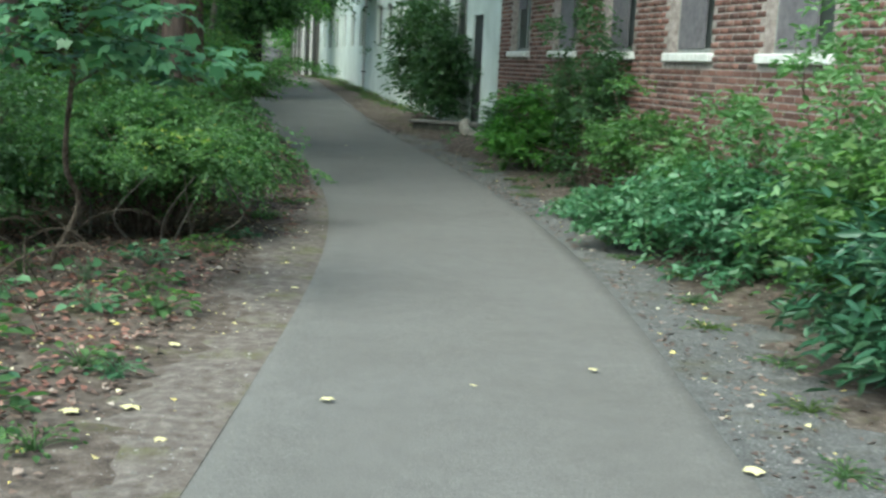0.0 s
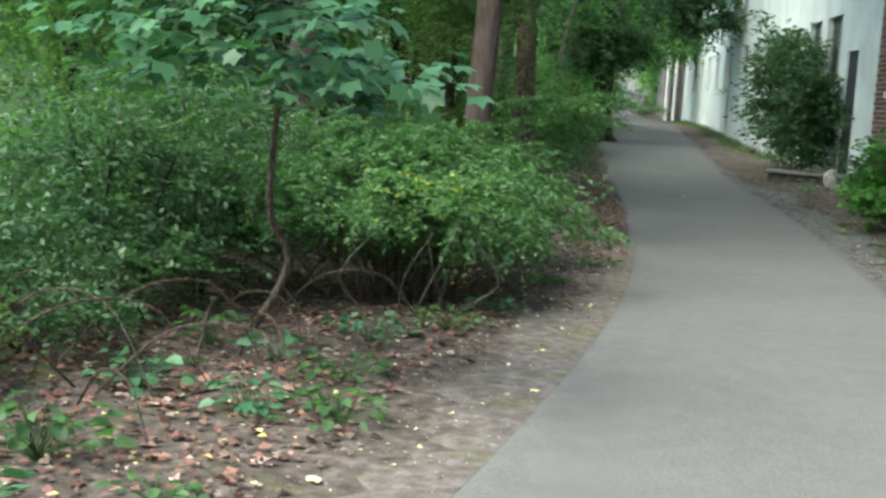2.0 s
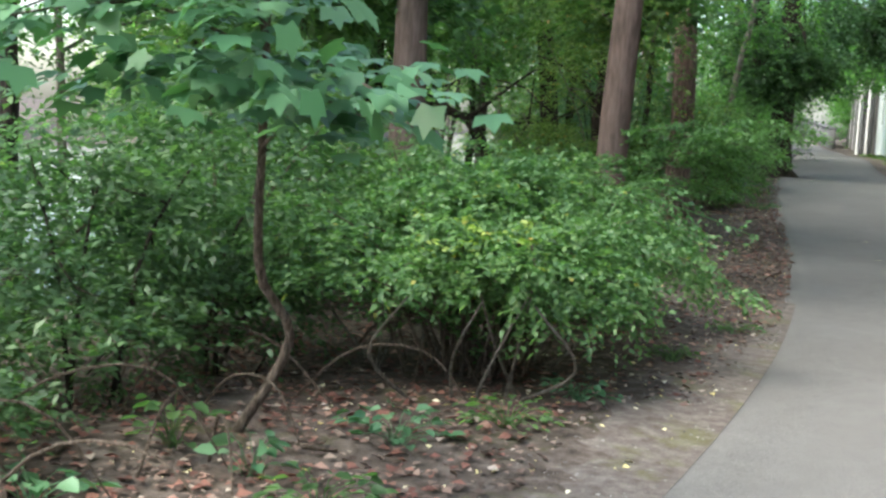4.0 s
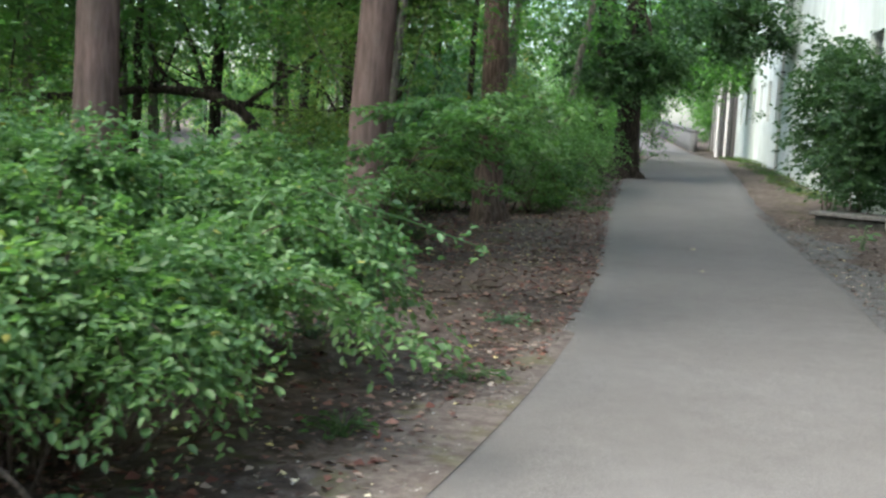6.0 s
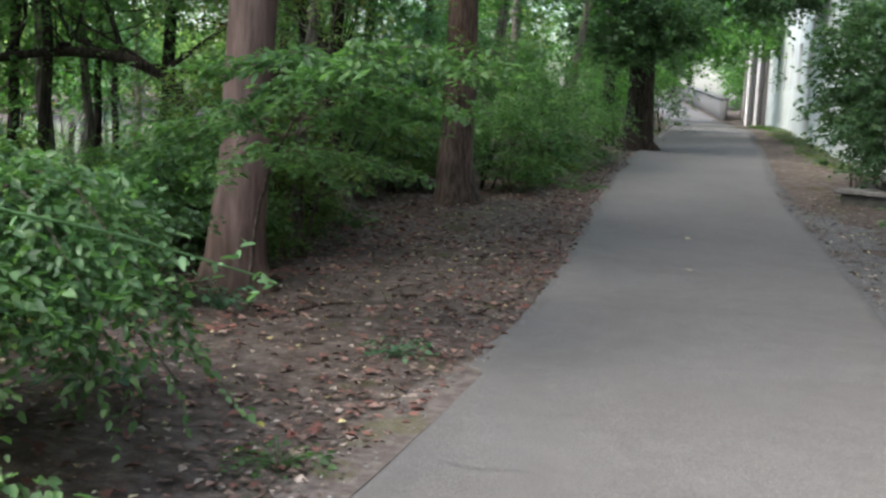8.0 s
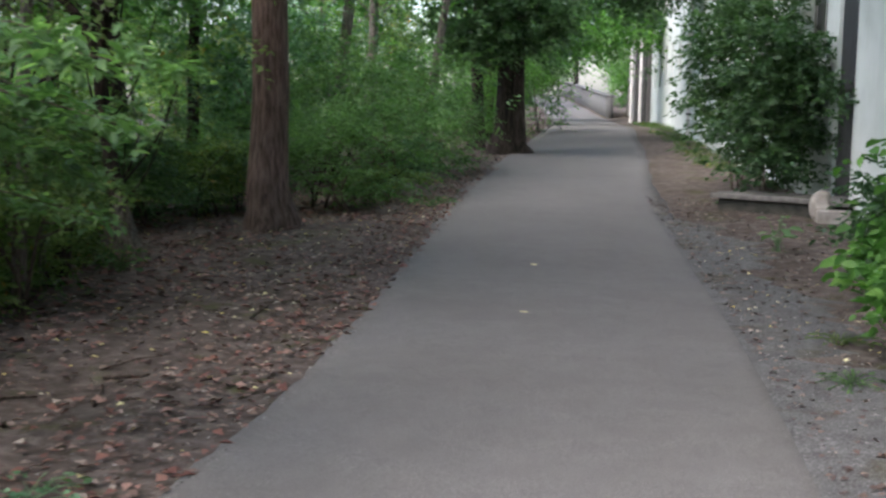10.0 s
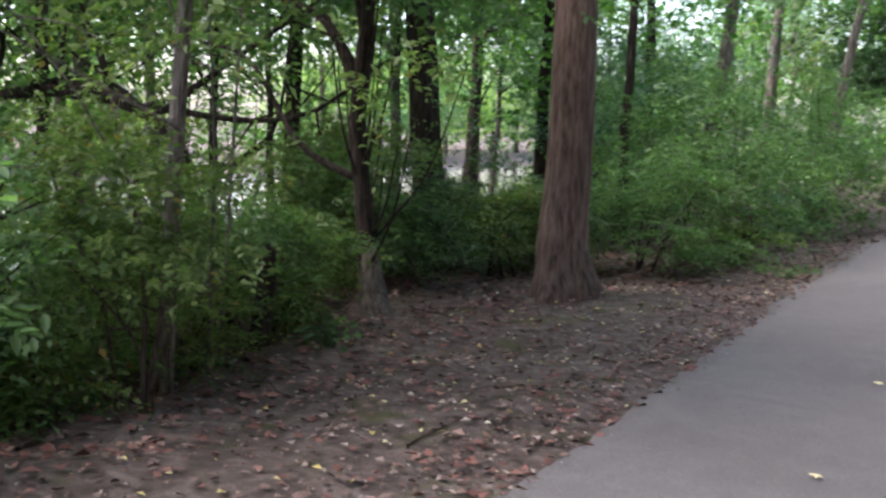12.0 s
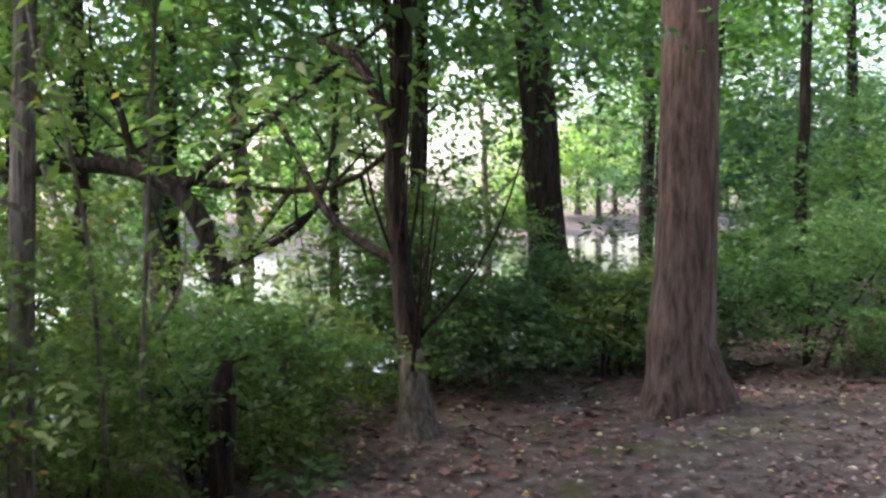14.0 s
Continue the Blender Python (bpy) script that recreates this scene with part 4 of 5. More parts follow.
T = np.array([-2.03, 9.3, 0.86]) + rng.normal(0, 1, (26, 3)) * [0.16, 0.2, 0.06]
put("yellowing_sprays", *sprays(T, rng.normal(0, 1, (26, 3)) * [1, 1, 0.3] + [0.2, -0.4, 0.2], 8, 0.14, 0.042, 72, 0.25, 0.6), LEAF_YELLOWING, privet, "yellow-green young leaves")
for q in range(16):
    a = rng.uniform(0, 2 * np.pi)
    bx0, by0 = -2.32 + 0.45 * math.cos(a), 9.9 + 0.7 * math.sin(a)
    tx, ty = -2.32 + 0.85 * math.cos(a + rng.normal(0, 0.5)), 9.9 + 1.25 * math.sin(a + rng.normal(0, 0.5))
    zb = at(bx0, by0)
    put("bare_stem", *tube(curve([(bx0, by0, zb - 0.04), ((bx0 + tx) / 2 + rng.normal(0, 0.1), (by0 + ty) / 2 + rng.normal(0, 0.1), zb + 0.28), (tx, ty, zb + 0.62)], 9), np.linspace(0.011, 0.005, 9), 5, 0.08, q), BARK_GREY, privet, smooth=True)
sh = thing("arching_shoot", -2.0, 11.3, at(-2.0, 11.3), "long pale green shoot arching out of the shrub", "shoot")
L = curve([(-2.0, 11.3, at(-2.0, 11.3)), (-1.95, 11.2, 0.95), (-1.65, 11.7, 0.92), (-1.28, 12.2, 0.74)], 14)
put("stem", *tube(L, np.linspace(0.008, 0.003, 14), 5), LEAF_PALE, sh)
put("foliage", *sprays(L[6:], unit(np.gradient(L, axis=0))[6:] + rng.normal(0, 0.5, (8, 3)), 8, 0.2, 0.05, 5), LEAF_PALE, sh)

e = thing("maple_sapling", -2.6, 8.3, at(-2.6, 8.3), "maple sapling with broad layered leaves on a bent stem", "sapling")
stem = curve([(-2.62, 8.2, at(-2.6, 8.3) - 0.05), (-2.42, 8.35, 0.42), (-2.45, 8.15, 0.75), (-2.35, 8.0, 1.35), (-2.15, 7.7, 2.1), (-2.2, 7.5, 3.0)], 20)
put("stem", *tube(stem, np.linspace(0.026, 0.012, 20), 7, 0.05, 2), TWIG, e, smooth=True)
Ts, Ds = [], []
for q, (k1, x, y, z) in enumerate(((12, -1.15, 6.85, 1.50), (13, -1.5, 6.7, 1.72), (12, -1.75, 6.9, 1.45), (14, -1.9, 6.5, 1.9), (13, -2.4, 6.6, 1.65), (15, -2.7, 6.8, 2.0), (11, -1.5, 7.4, 1.42), (15, -1.5, 6.9, 2.1), (14, -3.1, 7.2, 1.8), (12, -2.9, 7.5, 1.5))):
    L = curve([stem[k1], (stem[k1] + [x, y, z]) / 2 + [0, 0, 0.12], (x, y, z)], 10)
    put("branch", *tube(L, np.linspace(0.009, 0.003, 10), 5), TWIG, e)
    g = unit(np.gradient(L, axis=0))
    for w in range(3, 10):
        for s in range(13):
            Ts.append(L[w] + rng.normal(0, [0.15, 0.15, 0.05])), Ds.append(g[w] + rng.normal(0, [0.6, 0.6, 0.08]))
Ts, Ds = np.array(Ts), np.array(Ds)
Ls = 0.10 * rng.uniform(0.6, 1.25, len(Ts))
put("foliage", *blades(Ts, Ds - [0, 0, 0.25], np.array([0, 0, 1.0]) + rng.normal(0, 0.22, (len(Ts), 3)), Ls, Ls * 1.15, "maple"), LEAF_BLUE, e)

SH = "riverside undergrowth"
for q, (x, y, rx, ry, lo, hi, m, n, leaf, label) in enumerate((
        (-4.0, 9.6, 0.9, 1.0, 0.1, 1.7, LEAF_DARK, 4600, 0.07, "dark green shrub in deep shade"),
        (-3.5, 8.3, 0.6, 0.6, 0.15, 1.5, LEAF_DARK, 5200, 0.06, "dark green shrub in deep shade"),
        (-4.0, 6.0, 0.8, 0.9, 0.2, 1.7, LEAF_OLIVE, 2600, 0.06, "olive green shrub with autumn-tinted leaves"),
        (-4.6, 10.9, 0.9, 0.9, 0.3, 2.2, LEAF, 6200, 0.07, "dense green shrub above the bank"),
        (-6.2, 12.2, 1.1, 1.1, 0.3, 2.2, LEAF, 3600, 0.08, "dense green shrub above the bank"),
        (-4.4, 16.2, 0.6, 0.7, 0.2, 1.4, LEAF, 5200, 0.06, "green shrub under the trees"),
        (-6.4, 21.0, 0.6, 0.6, 0.2, 1.5, LEAF_OLIVE, 3600, 0.06, "loose green shrub on the bank"),
        (-7.0, 21.2, 0.8, 0.8, 0.2, 1.7, LEAF_OLIVE_LIT, 3600, 0.07, "loose green shrub on the bank"),
        (-7.6, 16.2, 1.2, 1.2, 0.3, 2.0, LEAF_OLIVE, 6600, 0.08, "tall loose shrub on the bank"),
        (-6.6, 24.2, 0.7, 0.7, 0.1, 1.0, LEAF, 3000, 0.07, "dense green shrub on the bank"),
        (-7.8, 27.2, 1.3, 1.5, 0.2, 3.0, LEAF_BLUE, 6600, 0.09, "dense green shrub on the bank"),
        (-9.4, 31.5, 1.5, 1.8, 0.2, 3.6, LEAF_BLUE, 6600, 0.10, "dense green shrub on the bank"),
        (-4.6, 7.2, 0.9, 0.9, 0.1, 1.7, LEAF_OLIVE, 2300, 0.06, "olive green shrub with autumn-tinted leaves"),
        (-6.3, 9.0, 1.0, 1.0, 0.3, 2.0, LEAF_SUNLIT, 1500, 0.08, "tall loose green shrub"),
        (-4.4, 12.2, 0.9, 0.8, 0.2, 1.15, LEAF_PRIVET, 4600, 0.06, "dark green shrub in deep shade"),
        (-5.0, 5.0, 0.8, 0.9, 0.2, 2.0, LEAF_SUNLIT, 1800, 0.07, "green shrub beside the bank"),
        (-5.4, 3.2, 0.9, 1.2, 0.2, 2.6, LEAF_DARK, 4200, 0.08, "dark green shrub beside the bank"),
        (-6.2, 18.6, 0.8, 0.9, 0.0, 0.95, LEAF_OLIVE_LIT, 2400, 0.06, "feathery green shrub under the trees"),
        (-5.1, 17.5, 0.75, 0.7, 0.05, 1.7, LEAF_OLIVE_LIT, 3800, 0.06, "yellow-green shrub on the bank"),
        (-4.95, 16.4, 0.8, 0.8, 0.0, 0.75, LEAF_OLIVE_LIT, 2400, 0.06, "yellow-green shrub on the bank"),
        (-6.6, 18.2, 0.8, 0.8, 0.0, 0.75, LEAF, 2400, 0.06, "loose green shrub on the bank"),
        (-5.6, 22.6, 0.6, 0.6, 0.05, 0.95, LEAF_DARK, 3200, 0.06, "low dark shrub behind a tree"),
        (-4.6, 24.6, 0.75, 1.0, 0.1, 1.6, LEAF, 4200, 0.06, "dense green shrub at the path's edge"),
        (-5.7, 25.6, 0.9, 1.0, 0.2, 2.3, LEAF, 5200, 0.07, "dense green shrub at the path's edge"),
        (-5.3, 28.0, 0.85, 1.3, 0.1, 2.0, LEAF, 5200, 0.07, "dense green shrub at the path's edge"),
        (-6.2, 30.5, 1.0, 1.3, 0.1, 2.5, LEAF, 4600, 0.07, "dense green shrub at the path's edge"),
        (-7.4, 37.5, 1.0, 1.6, 0.1, 2.4, LEAF_BRIGHT, 4600, 0.09, "bright green shrub at the path's edge"),
        (-7.5, 43.5, 0.9, 1.6, 0.1, 4.6, LEAF_DARK, 5600, 0.11, "tall dark shrub leaning over the path's edge"),
        (-8.9, 49.5, 1.1, 1.8, 0.1, 5.0, LEAF_BRIGHT, 5600, 0.12, "tall green shrub leaning over the path's edge"),
        (-5.25, 18.6, 0.55, 0.55, 0.05, 1.15, LEAF, 3600, 0.055, "loose green shrub on the bank"),
        (-6.0, 20.5, 0.7, 0.6, 0.05, 1.35, LEAF, 4200, 0.055, "loose green shrub on the bank"),
        (-5.5, 21.9, 0.55, 0.5, 0.05, 0.95, LEAF_OLIVE, 3000, 0.055, "low loose shrub behind a tree"),
        (-6.7, 19.3, 0.8, 0.8, 0.0, 0.95, LEAF_BRIGHT, 2400, 0.06, "loose bright shrub on the bank"),
        (-4.9, 23.2, 0.6, 0.6, 0.05, 1.2, LEAF, 3600, 0.055, "green shrub behind a tree"),
        (-4.3, 16.0, 0.5, 0.5, 0.05, 1.0, LEAF, 3000, 0.055, "low green shrub under the trees"),
        (-3.9, 14.6, 0.45, 0.5, 0.05, 0.8, LEAF_DARK, 2600, 0.05, "low dark shrub beside a tree"),
        (-4.05, 17.0, 0.55, 0.5, 1.4, 1.4, LEAF_OLIVE_LIT, 3000, 0.055, "low feathery sprays over the leaf litter"),
        (-4.5, 17.8, 0.45, 0.4, 0.0, 0.5, LEAF_OLIVE_LIT, 2400, 0.045, "low tangled plants at the foot of the shrubs"),
        (-4.75, 17.1, 0.5, 0.45, 0.0, 0.55, LEAF, 2400, 0.045, "low tangled plants at the foot of the shrubs"),
        (-4.95, 18.7, 0.4, 0.4, 0.0, 0.45, LEAF_OLIVE, 2000, 0.045, "low tangled plants at the foot of the shrubs"),
        (-4.2, 16.5, 0.45, 0.45, 0.0, 0.5, LEAF_OLIVE_LIT, 2400, 0.045, "low tangled plants at the foot of the shrubs"),
        (-5.45, 18.0, 0.55, 0.5, 0.05, 1.5, LEAF_OLIVE_LIT, 2800, 0.055, "feathery green shrub on the bank"),
        (-5.6, 19.2, 0.6, 0.5, 0.05, 1.3, LEAF_OLIVE_LIT, 2200, 0.055, "feathery green shrub on the bank"),
        (-5.9, 17.0, 0.8, 0.8, 0.0, 0.75, LEAF_OLIVE_LIT, 2400, 0.06, "tall feathery green shrub on the bank"),
        (-5.6, 20.9, 0.5, 0.5, 0.05, 0.8, LEAF_DARK, 3200, 0.05, "low dark shrub behind a tree"),
        (-6.3, 22.0, 0.6, 0.6, 0.1, 1.1, LEAF_DARK, 3600, 0.06, "low dark shrub behind a tree"),
        (-7.0, 21.6, 0.7, 0.7, 0.1, 1.3, LEAF, 3600, 0.06, "low green shrub on the bank"),
        (-6.9, 25.8, 0.8, 0.8, 0.1, 1.6, LEAF, 3600, 0.06, "low green shrub on the bank"),
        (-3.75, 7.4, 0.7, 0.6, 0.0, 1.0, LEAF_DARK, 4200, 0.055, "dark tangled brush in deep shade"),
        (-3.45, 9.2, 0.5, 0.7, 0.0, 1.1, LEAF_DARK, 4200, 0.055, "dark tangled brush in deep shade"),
        (-4.5, 8.4, 0.8, 0.8, 0.0, 1.5, LEAF, 4200, 0.06, "dense green brush behind the sapling"),
        (-3.6, 5.9, 0.5, 0.6, 0.0, 0.9, LEAF_OLIVE, 2600, 0.055, "olive brush with autumn-tinted leaves"),
        (-3.4, 11.4, 0.7, 0.8, 0.1, 1.35, LEAF_PRIVET, 5200, 0.05, "green shrub in front of a tree trunk"),
        (-4.1, 13.2, 0.8, 0.7, 0.1, 1.1, LEAF_PRIVET, 4200, 0.05, "green shrub in front of a tree trunk"),
        (-3.25, 7.1, 0.45, 0.4, 0.0, 0.55, LEAF_DARK, 1500, 0.05, "low dark brush with bare stems"),
        (-3.1, 6.3, 0.4, 0.4, 0.0, 0.45, LEAF_OLIVE, 1200, 0.05, "low dark brush with bare stems"),
        (-5.75, 19.6, 0.6, 0.6, 0.0, 0.6, LEAF_OLIVE, 2200, 0.05, "low tangled plants on the bank"),
        (-6.3, 19.2, 0.7, 0.6, 0.0, 0.7, LEAF, 2400, 0.05, "low tangled plants on the bank"),
        (-4.45, 23.0, 0.5, 0.5, 0.0, 0.45, LEAF, 1500, 0.05, "low trailing plants over the fallen leaves"),
        (-4.55, 24.3, 0.55, 0.6, 0.0, 0.5, LEAF_OLIVE, 1500, 0.05, "low trailing plants over the fallen leaves"),
        (-4.85, 25.4, 0.6, 0.6, 0.0, 0.6, LEAF, 1700, 0.05, "low trailing plants over the fallen leaves"),
        (-5.2, 26.9, 0.6, 0.7, 0.0, 0.7, LEAF_BLUE, 1700, 0.055, "low trailing plants beside the path"),
        (-5.9, 29.4, 0.6, 0.8, 0.0, 0.8, LEAF, 1700, 0.06, "low trailing plants beside the path"),
        (-9.6, 73.0, 1.4, 2.2, 0.1, 4.2, LEAF_BRIGHT, 4200, 0.16, "bright shrub beside the far bridge"),
        (-11.8, 82.0, 1.6, 2.6, 0.1, 5.0, LEAF_BRIGHT, 4200, 0.18, "bright shrub beside the far bridge"),
        (-15.6, 70.0, 1.4, 2.6, 0.1, 4.0, LEAF, 4200, 0.16, "green shrub beside the far bridge"),
        (-19.0, 82.0, 1.8, 3.0, 0.1, 5.0, LEAF_BRIGHT, 4200, 0.18, "bright shrub beside the far bridge"),
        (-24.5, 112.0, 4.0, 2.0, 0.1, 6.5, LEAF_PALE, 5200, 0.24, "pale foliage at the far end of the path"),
        (-30.0, 112.0, 4.0, 2.0, 0.1, 7.5, LEAF_BRIGHT, 5200, 0.24, "bright foliage at the far end of the path"),
        (-8.0, 41.5, 1.2, 2.0, 0.1, 3.2, LEAF_BRIGHT, 4600, 0.10, "bright green shrub at the path's edge"),
        (-9.4, 47.0, 1.2, 2.4, 0.1, 3.4, LEAF, 4600, 0.11, "green shrub at the path's edge"),
        (-11.2, 54.0, 1.2, 2.6, 0.1, 3.2, LEAF, 4200, 0.12, "green shrub at the path's edge"),
        (-13.6, 63.0, 1.2, 3.0, 0.1, 3.0, LEAF_BRIGHT, 4000, 0.12, "green shrub at the path's edge"))):
    shrub("shrub", x, y, rx, ry, lo * 0.3, hi, m, label, int(n * 1.25), leaf, 4, 20 + q, 0.45, "kite", 10, leaf * 4.5, group=SH, stem_r=0.016, wood=BARK_DARK if q % 2 else TWIG, shell=0.3)
shrub("sapling", -4.3, 17.6, 1.3, 1.2, 1.3, 4.2, LEAF_OLIVE_LIT, "thin sapling with feathery green sprays", 9600, 0.065, 3, 60, 0.4, "kite", 12, 0.4, 0.9, BARK_GREY, shell=0.2, category="sapling", up=0.0)
b = np.array([-4.12, 17.38, at(-4.12, 17.38)])
e = thing("pole_sapling", *b, "thin bare grey sapling stem leaning slightly", "sapling")
put("stem", *tube(curve([b - [0.12, 0, 0.1], b + [-0.05, 0, 1.2], b + [0.05, 0, 2.4], b + [0.2, 0, 5.0]], 14), np.linspace(0.05, 0.03, 14), 8, 0.03), BARK_GREY, e, smooth=True)
for q in range(6):
    s0 = b + [0.03, 0, 1.3 + 0.4 * q]
    d = np.array([rng.normal(0, 0.5), rng.normal(0, 0.5), 0.5])
    put("twig", *tube(curve([s0, s0 + d * 0.5, s0 + d], 6), np.linspace(0.012, 0.004, 6), 5), BARK_GREY, e)
b = np.array([-3.25, 15.2, at(-3.25, 15.2)])
e = thing("leaning_sapling", *b, "slim sapling with flat layered fresh green sprays", "sapling")
lead = curve([b - [0, 0, 0.05], b + [0.12, -0.1, 0.6], b + [0.55, -0.45, 1.15], b + [1.3, -1.0, 1.5]], 16)
put("stem", *tube(lead, np.linspace(0.014, 0.004, 16), 6, 0.05, 3), TWIG, e, smooth=True)
T, D = [], []
for q in range(22):
    s0 = lead[8 + q % 8]
    a = rng.uniform(-2.6, 0.9)
    d = np.array([math.cos(a), math.sin(a), rng.uniform(-0.12, 0.22)])
    L = curve([s0, s0 + d * 0.3 + [0, 0, 0.06], s0 + d * rng.uniform(0.5, 0.75) - [0, 0, 0.03]], 7)
    put("branch", *tube(L, np.linspace(0.006, 0.002, 7), 4), TWIG, e)
    for w in range(2, 7):
        for u in range(4):
            T.append(L[w] + rng.normal(0, [0.07, 0.07, 0.02])), D.append(d + rng.normal(0, [0.7, 0.7, 0.08]))
put("foliage", *sprays(np.array(T), np.array(D), 9, 0.24, 0.062, 61, 0.2, 0.5, "oval", 1.8), LEAF, e)

# thicket on the bank, thinner towards the open water
thick = np.random.default_rng(77)
for q in range(50):
    y = thick.uniform(3, 62)
    u = -thick.uniform(5.6, 13.5)
    x = float(mid(y)) + u
    hi = thick.uniform(2.6, 6.0)
    if y < 14 and q % 3:
        continue
    if in_gap(x, y, 1.4):
        continue
    shrub("thicket_shrub", x, y, thick.uniform(0.7, 1.3), thick.uniform(0.7, 1.3), thick.uniform(0.1, 0.9), hi, (LEAF, LEAF_PALE, LEAF_BRIGHT, LEAF_OLIVE)[q % 4],
          "loose leafy shrub in the riverside thicket", 2500, 0.11, 3, 100 + q, 0.5, "kite", 9, 0.4, group="riverside thicket", wood=BARK_DARK, shell=0.15, stem_r=0.025, lumps=0.4)

low = np.random.default_rng(79)
for q in range(52):
    y = 9.5 + q * 0.72 + low.uniform(-0.5, 0.5)
    x = float(mid(y)) - low.uniform(6.0 if 16.5 < y < 25 else 4.6, 11.0)
    shrub("undergrowth", x, y, low.uniform(0.6, 1.0), low.uniform(0.6, 1.0), 0.0, low.uniform(0.7, 1.5) * (0.6 if in_gap(x, y, 0.8) else 1), (LEAF_DARK, LEAF, LEAF_OLIVE, LEAF_BRIGHT)[q % 4], "low tangled undergrowth on the river bank", 2600, 0.075, 4, 700 + q, 0.5, "kite", 10, 0.32,
          group="bank undergrowth", wood=TWIG, shell=0.1, stem_r=0.008, lumps=0.4)
stickless = np.random.default_rng(90)
# far bank, its sunlit look put into the leaf colours
farb = np.random.default_rng(78)
for q in range(54):
    y = -30 + q * 4.6 + farb.uniform(-2, 2)
    x = -52 + float(mid(max(y, 0))) + farb.uniform(-5, 4)
    if 60 < y < 72:
        continue
    tree("far_tree", x, y, 0.25, farb.uniform(8, 12.5), (0, 0), BARK_DARK, (LEAF_SUNLIT, LEAF_PALE, LEAF_SUNLIT)[q % 3], "bright tree on the opposite river bank, sunlight put into the leaf colour", 0.3, farb.uniform(3, 4.4), 3000, 0.42, 3, 200 + q, "trees on the far bank", 1.2)

for q in range(26):
    x, y = -3.5 + 1.2 * stickless.uniform(), 6.2 + 4.0 * stickless.uniform()
    a, ln = stickless.uniform(0, 2 * np.pi), stickless.uniform(0.6, 1.3)
    d = np.array([math.cos(a), math.sin(a)]) * ln
    L = curve([(x, y, at(x, y) - 0.02), (x + d[0] * 0.35, y + d[1] * 0.35, at(x, y) + 0.30 * ln), (x + d[0] * 0.75, y + d[1] * 0.75, at(x, y) + 0.32 * ln), (x + d[0], y + d[1], at(x + d[0], y + d[1]) + 0.03)], 12)
    tagged(put("bramble_cane", *tube(L, np.linspace(0.008, 0.004, 12), 5, 0.08, q), TWIG, smooth=True), "bare grey-brown cane arching low over the earth", "cane", "bare canes")

# ---- shrubs along the buildings ----
RS = "shrubs along the wall"
for q, (x, y, rx, ry, lo, hi, m, n, leaf, slim, shape, label) in enumerate((
        (-0.62, 27.4, 0.72, 1.15, 0.2, 2.85, LEAF_DARK, 9000, 0.075, 0.55, "oval", "large dense green shrub growing by the white wall"),
        (-0.1, 25.3, 0.62, 0.85, 0.25, 1.95, LEAF_DARK, 7000, 0.07, 0.55, "oval", "dense green shrub growing over a concrete slab"),
        (1.45, 17.5, 0.55, 0.75, 0.1, 1.15, LEAF_BRIGHT, 4200, 0.07, 0.6, "oval", "bright green shrub against the brick wall"),
        (1.15, 19.6, 0.4, 0.6, 0.05, 0.9, LEAF_DARK, 2600, 0.06, 0.5, "oval", "dark low shrub at the foot of the wall"),
        (1.95, 15.6, 0.42, 0.5, 0.1, 2.4, LEAF_DARK, 3800, 0.07, 0.5, "oval", "tall dark green shrub against the brick wall"),
        (2.35, 13.3, 0.55, 0.7, 0.1, 1.25, LEAF, 2400, 0.07, 0.5, "oval", "loose green shrub against the brick wall"),
        (1.80, 12.6, 0.38, 0.6, 0.02, 0.34, LEAF_BLUE, 2400, 0.06, 0.6, "oval", "low pale ground plants beside the path"),
        (2.15, 10.6, 0.5, 0.75, 0.02, 0.62, LEAF_BLUE, 4200, 0.065, 0.55, "oval", "pale green weeds beside the path"),
        (2.60, 9.1, 0.6, 0.7, 0.05, 0.85, LEAF_BLUE, 4600, 0.07, 0.5, "oval", "green weedy shrub beside the path"),
        (2.75, 11.2, 0.5, 0.7, 0.1, 1.55, LEAF_PALE, 1300, 0.07, 0.5, "oval", "pale loose shrub against the brick wall"),
        (3.15, 9.2, 0.6, 0.8, 0.2, 1.75, LEAF_PALE, 1700, 0.07, 0.5, "oval", "tall pale green shrub with thin stems"),
        (3.3, 7.5, 0.65, 0.7, 0.2, 2.5, LEAF_PALE, 3600, 0.06, 0.5, "oval", "tall pale green shrub with thin stems"),
        (2.95, 7.3, 0.55, 0.6, 0.1, 1.15, LEAF, 4600, 0.07, 0.45, "oval", "green shrub beside the path"),
        (2.80, 5.75, 0.52, 0.5, 0.05, 0.85, LEAF_GLOSSY, 2600, 0.11, 0.32, "oval", "dark glossy shrub with long narrow leaves"),
        (3.7, 4.5, 0.7, 0.9, 0.1, 1.6, LEAF, 3600, 0.08, 0.5, "oval", "green shrub beside the path"),
        (4.2, 1.5, 0.8, 1.4, 0.1, 1.8, LEAF, 3600, 0.09, 0.5, "oval", "green shrub beside the path"))):
    shrub("shrub", x, y, rx * 1.12, ry * 1.12, lo, hi * 1.08, m, label, int(n * 1.5), leaf * 1.15, 8, 300 + q, slim, shape, 9, leaf * 3.6, group=RS, stem_r=0.011, shell=0.3, lumps=0.45 if n > 9000 else 0.3)

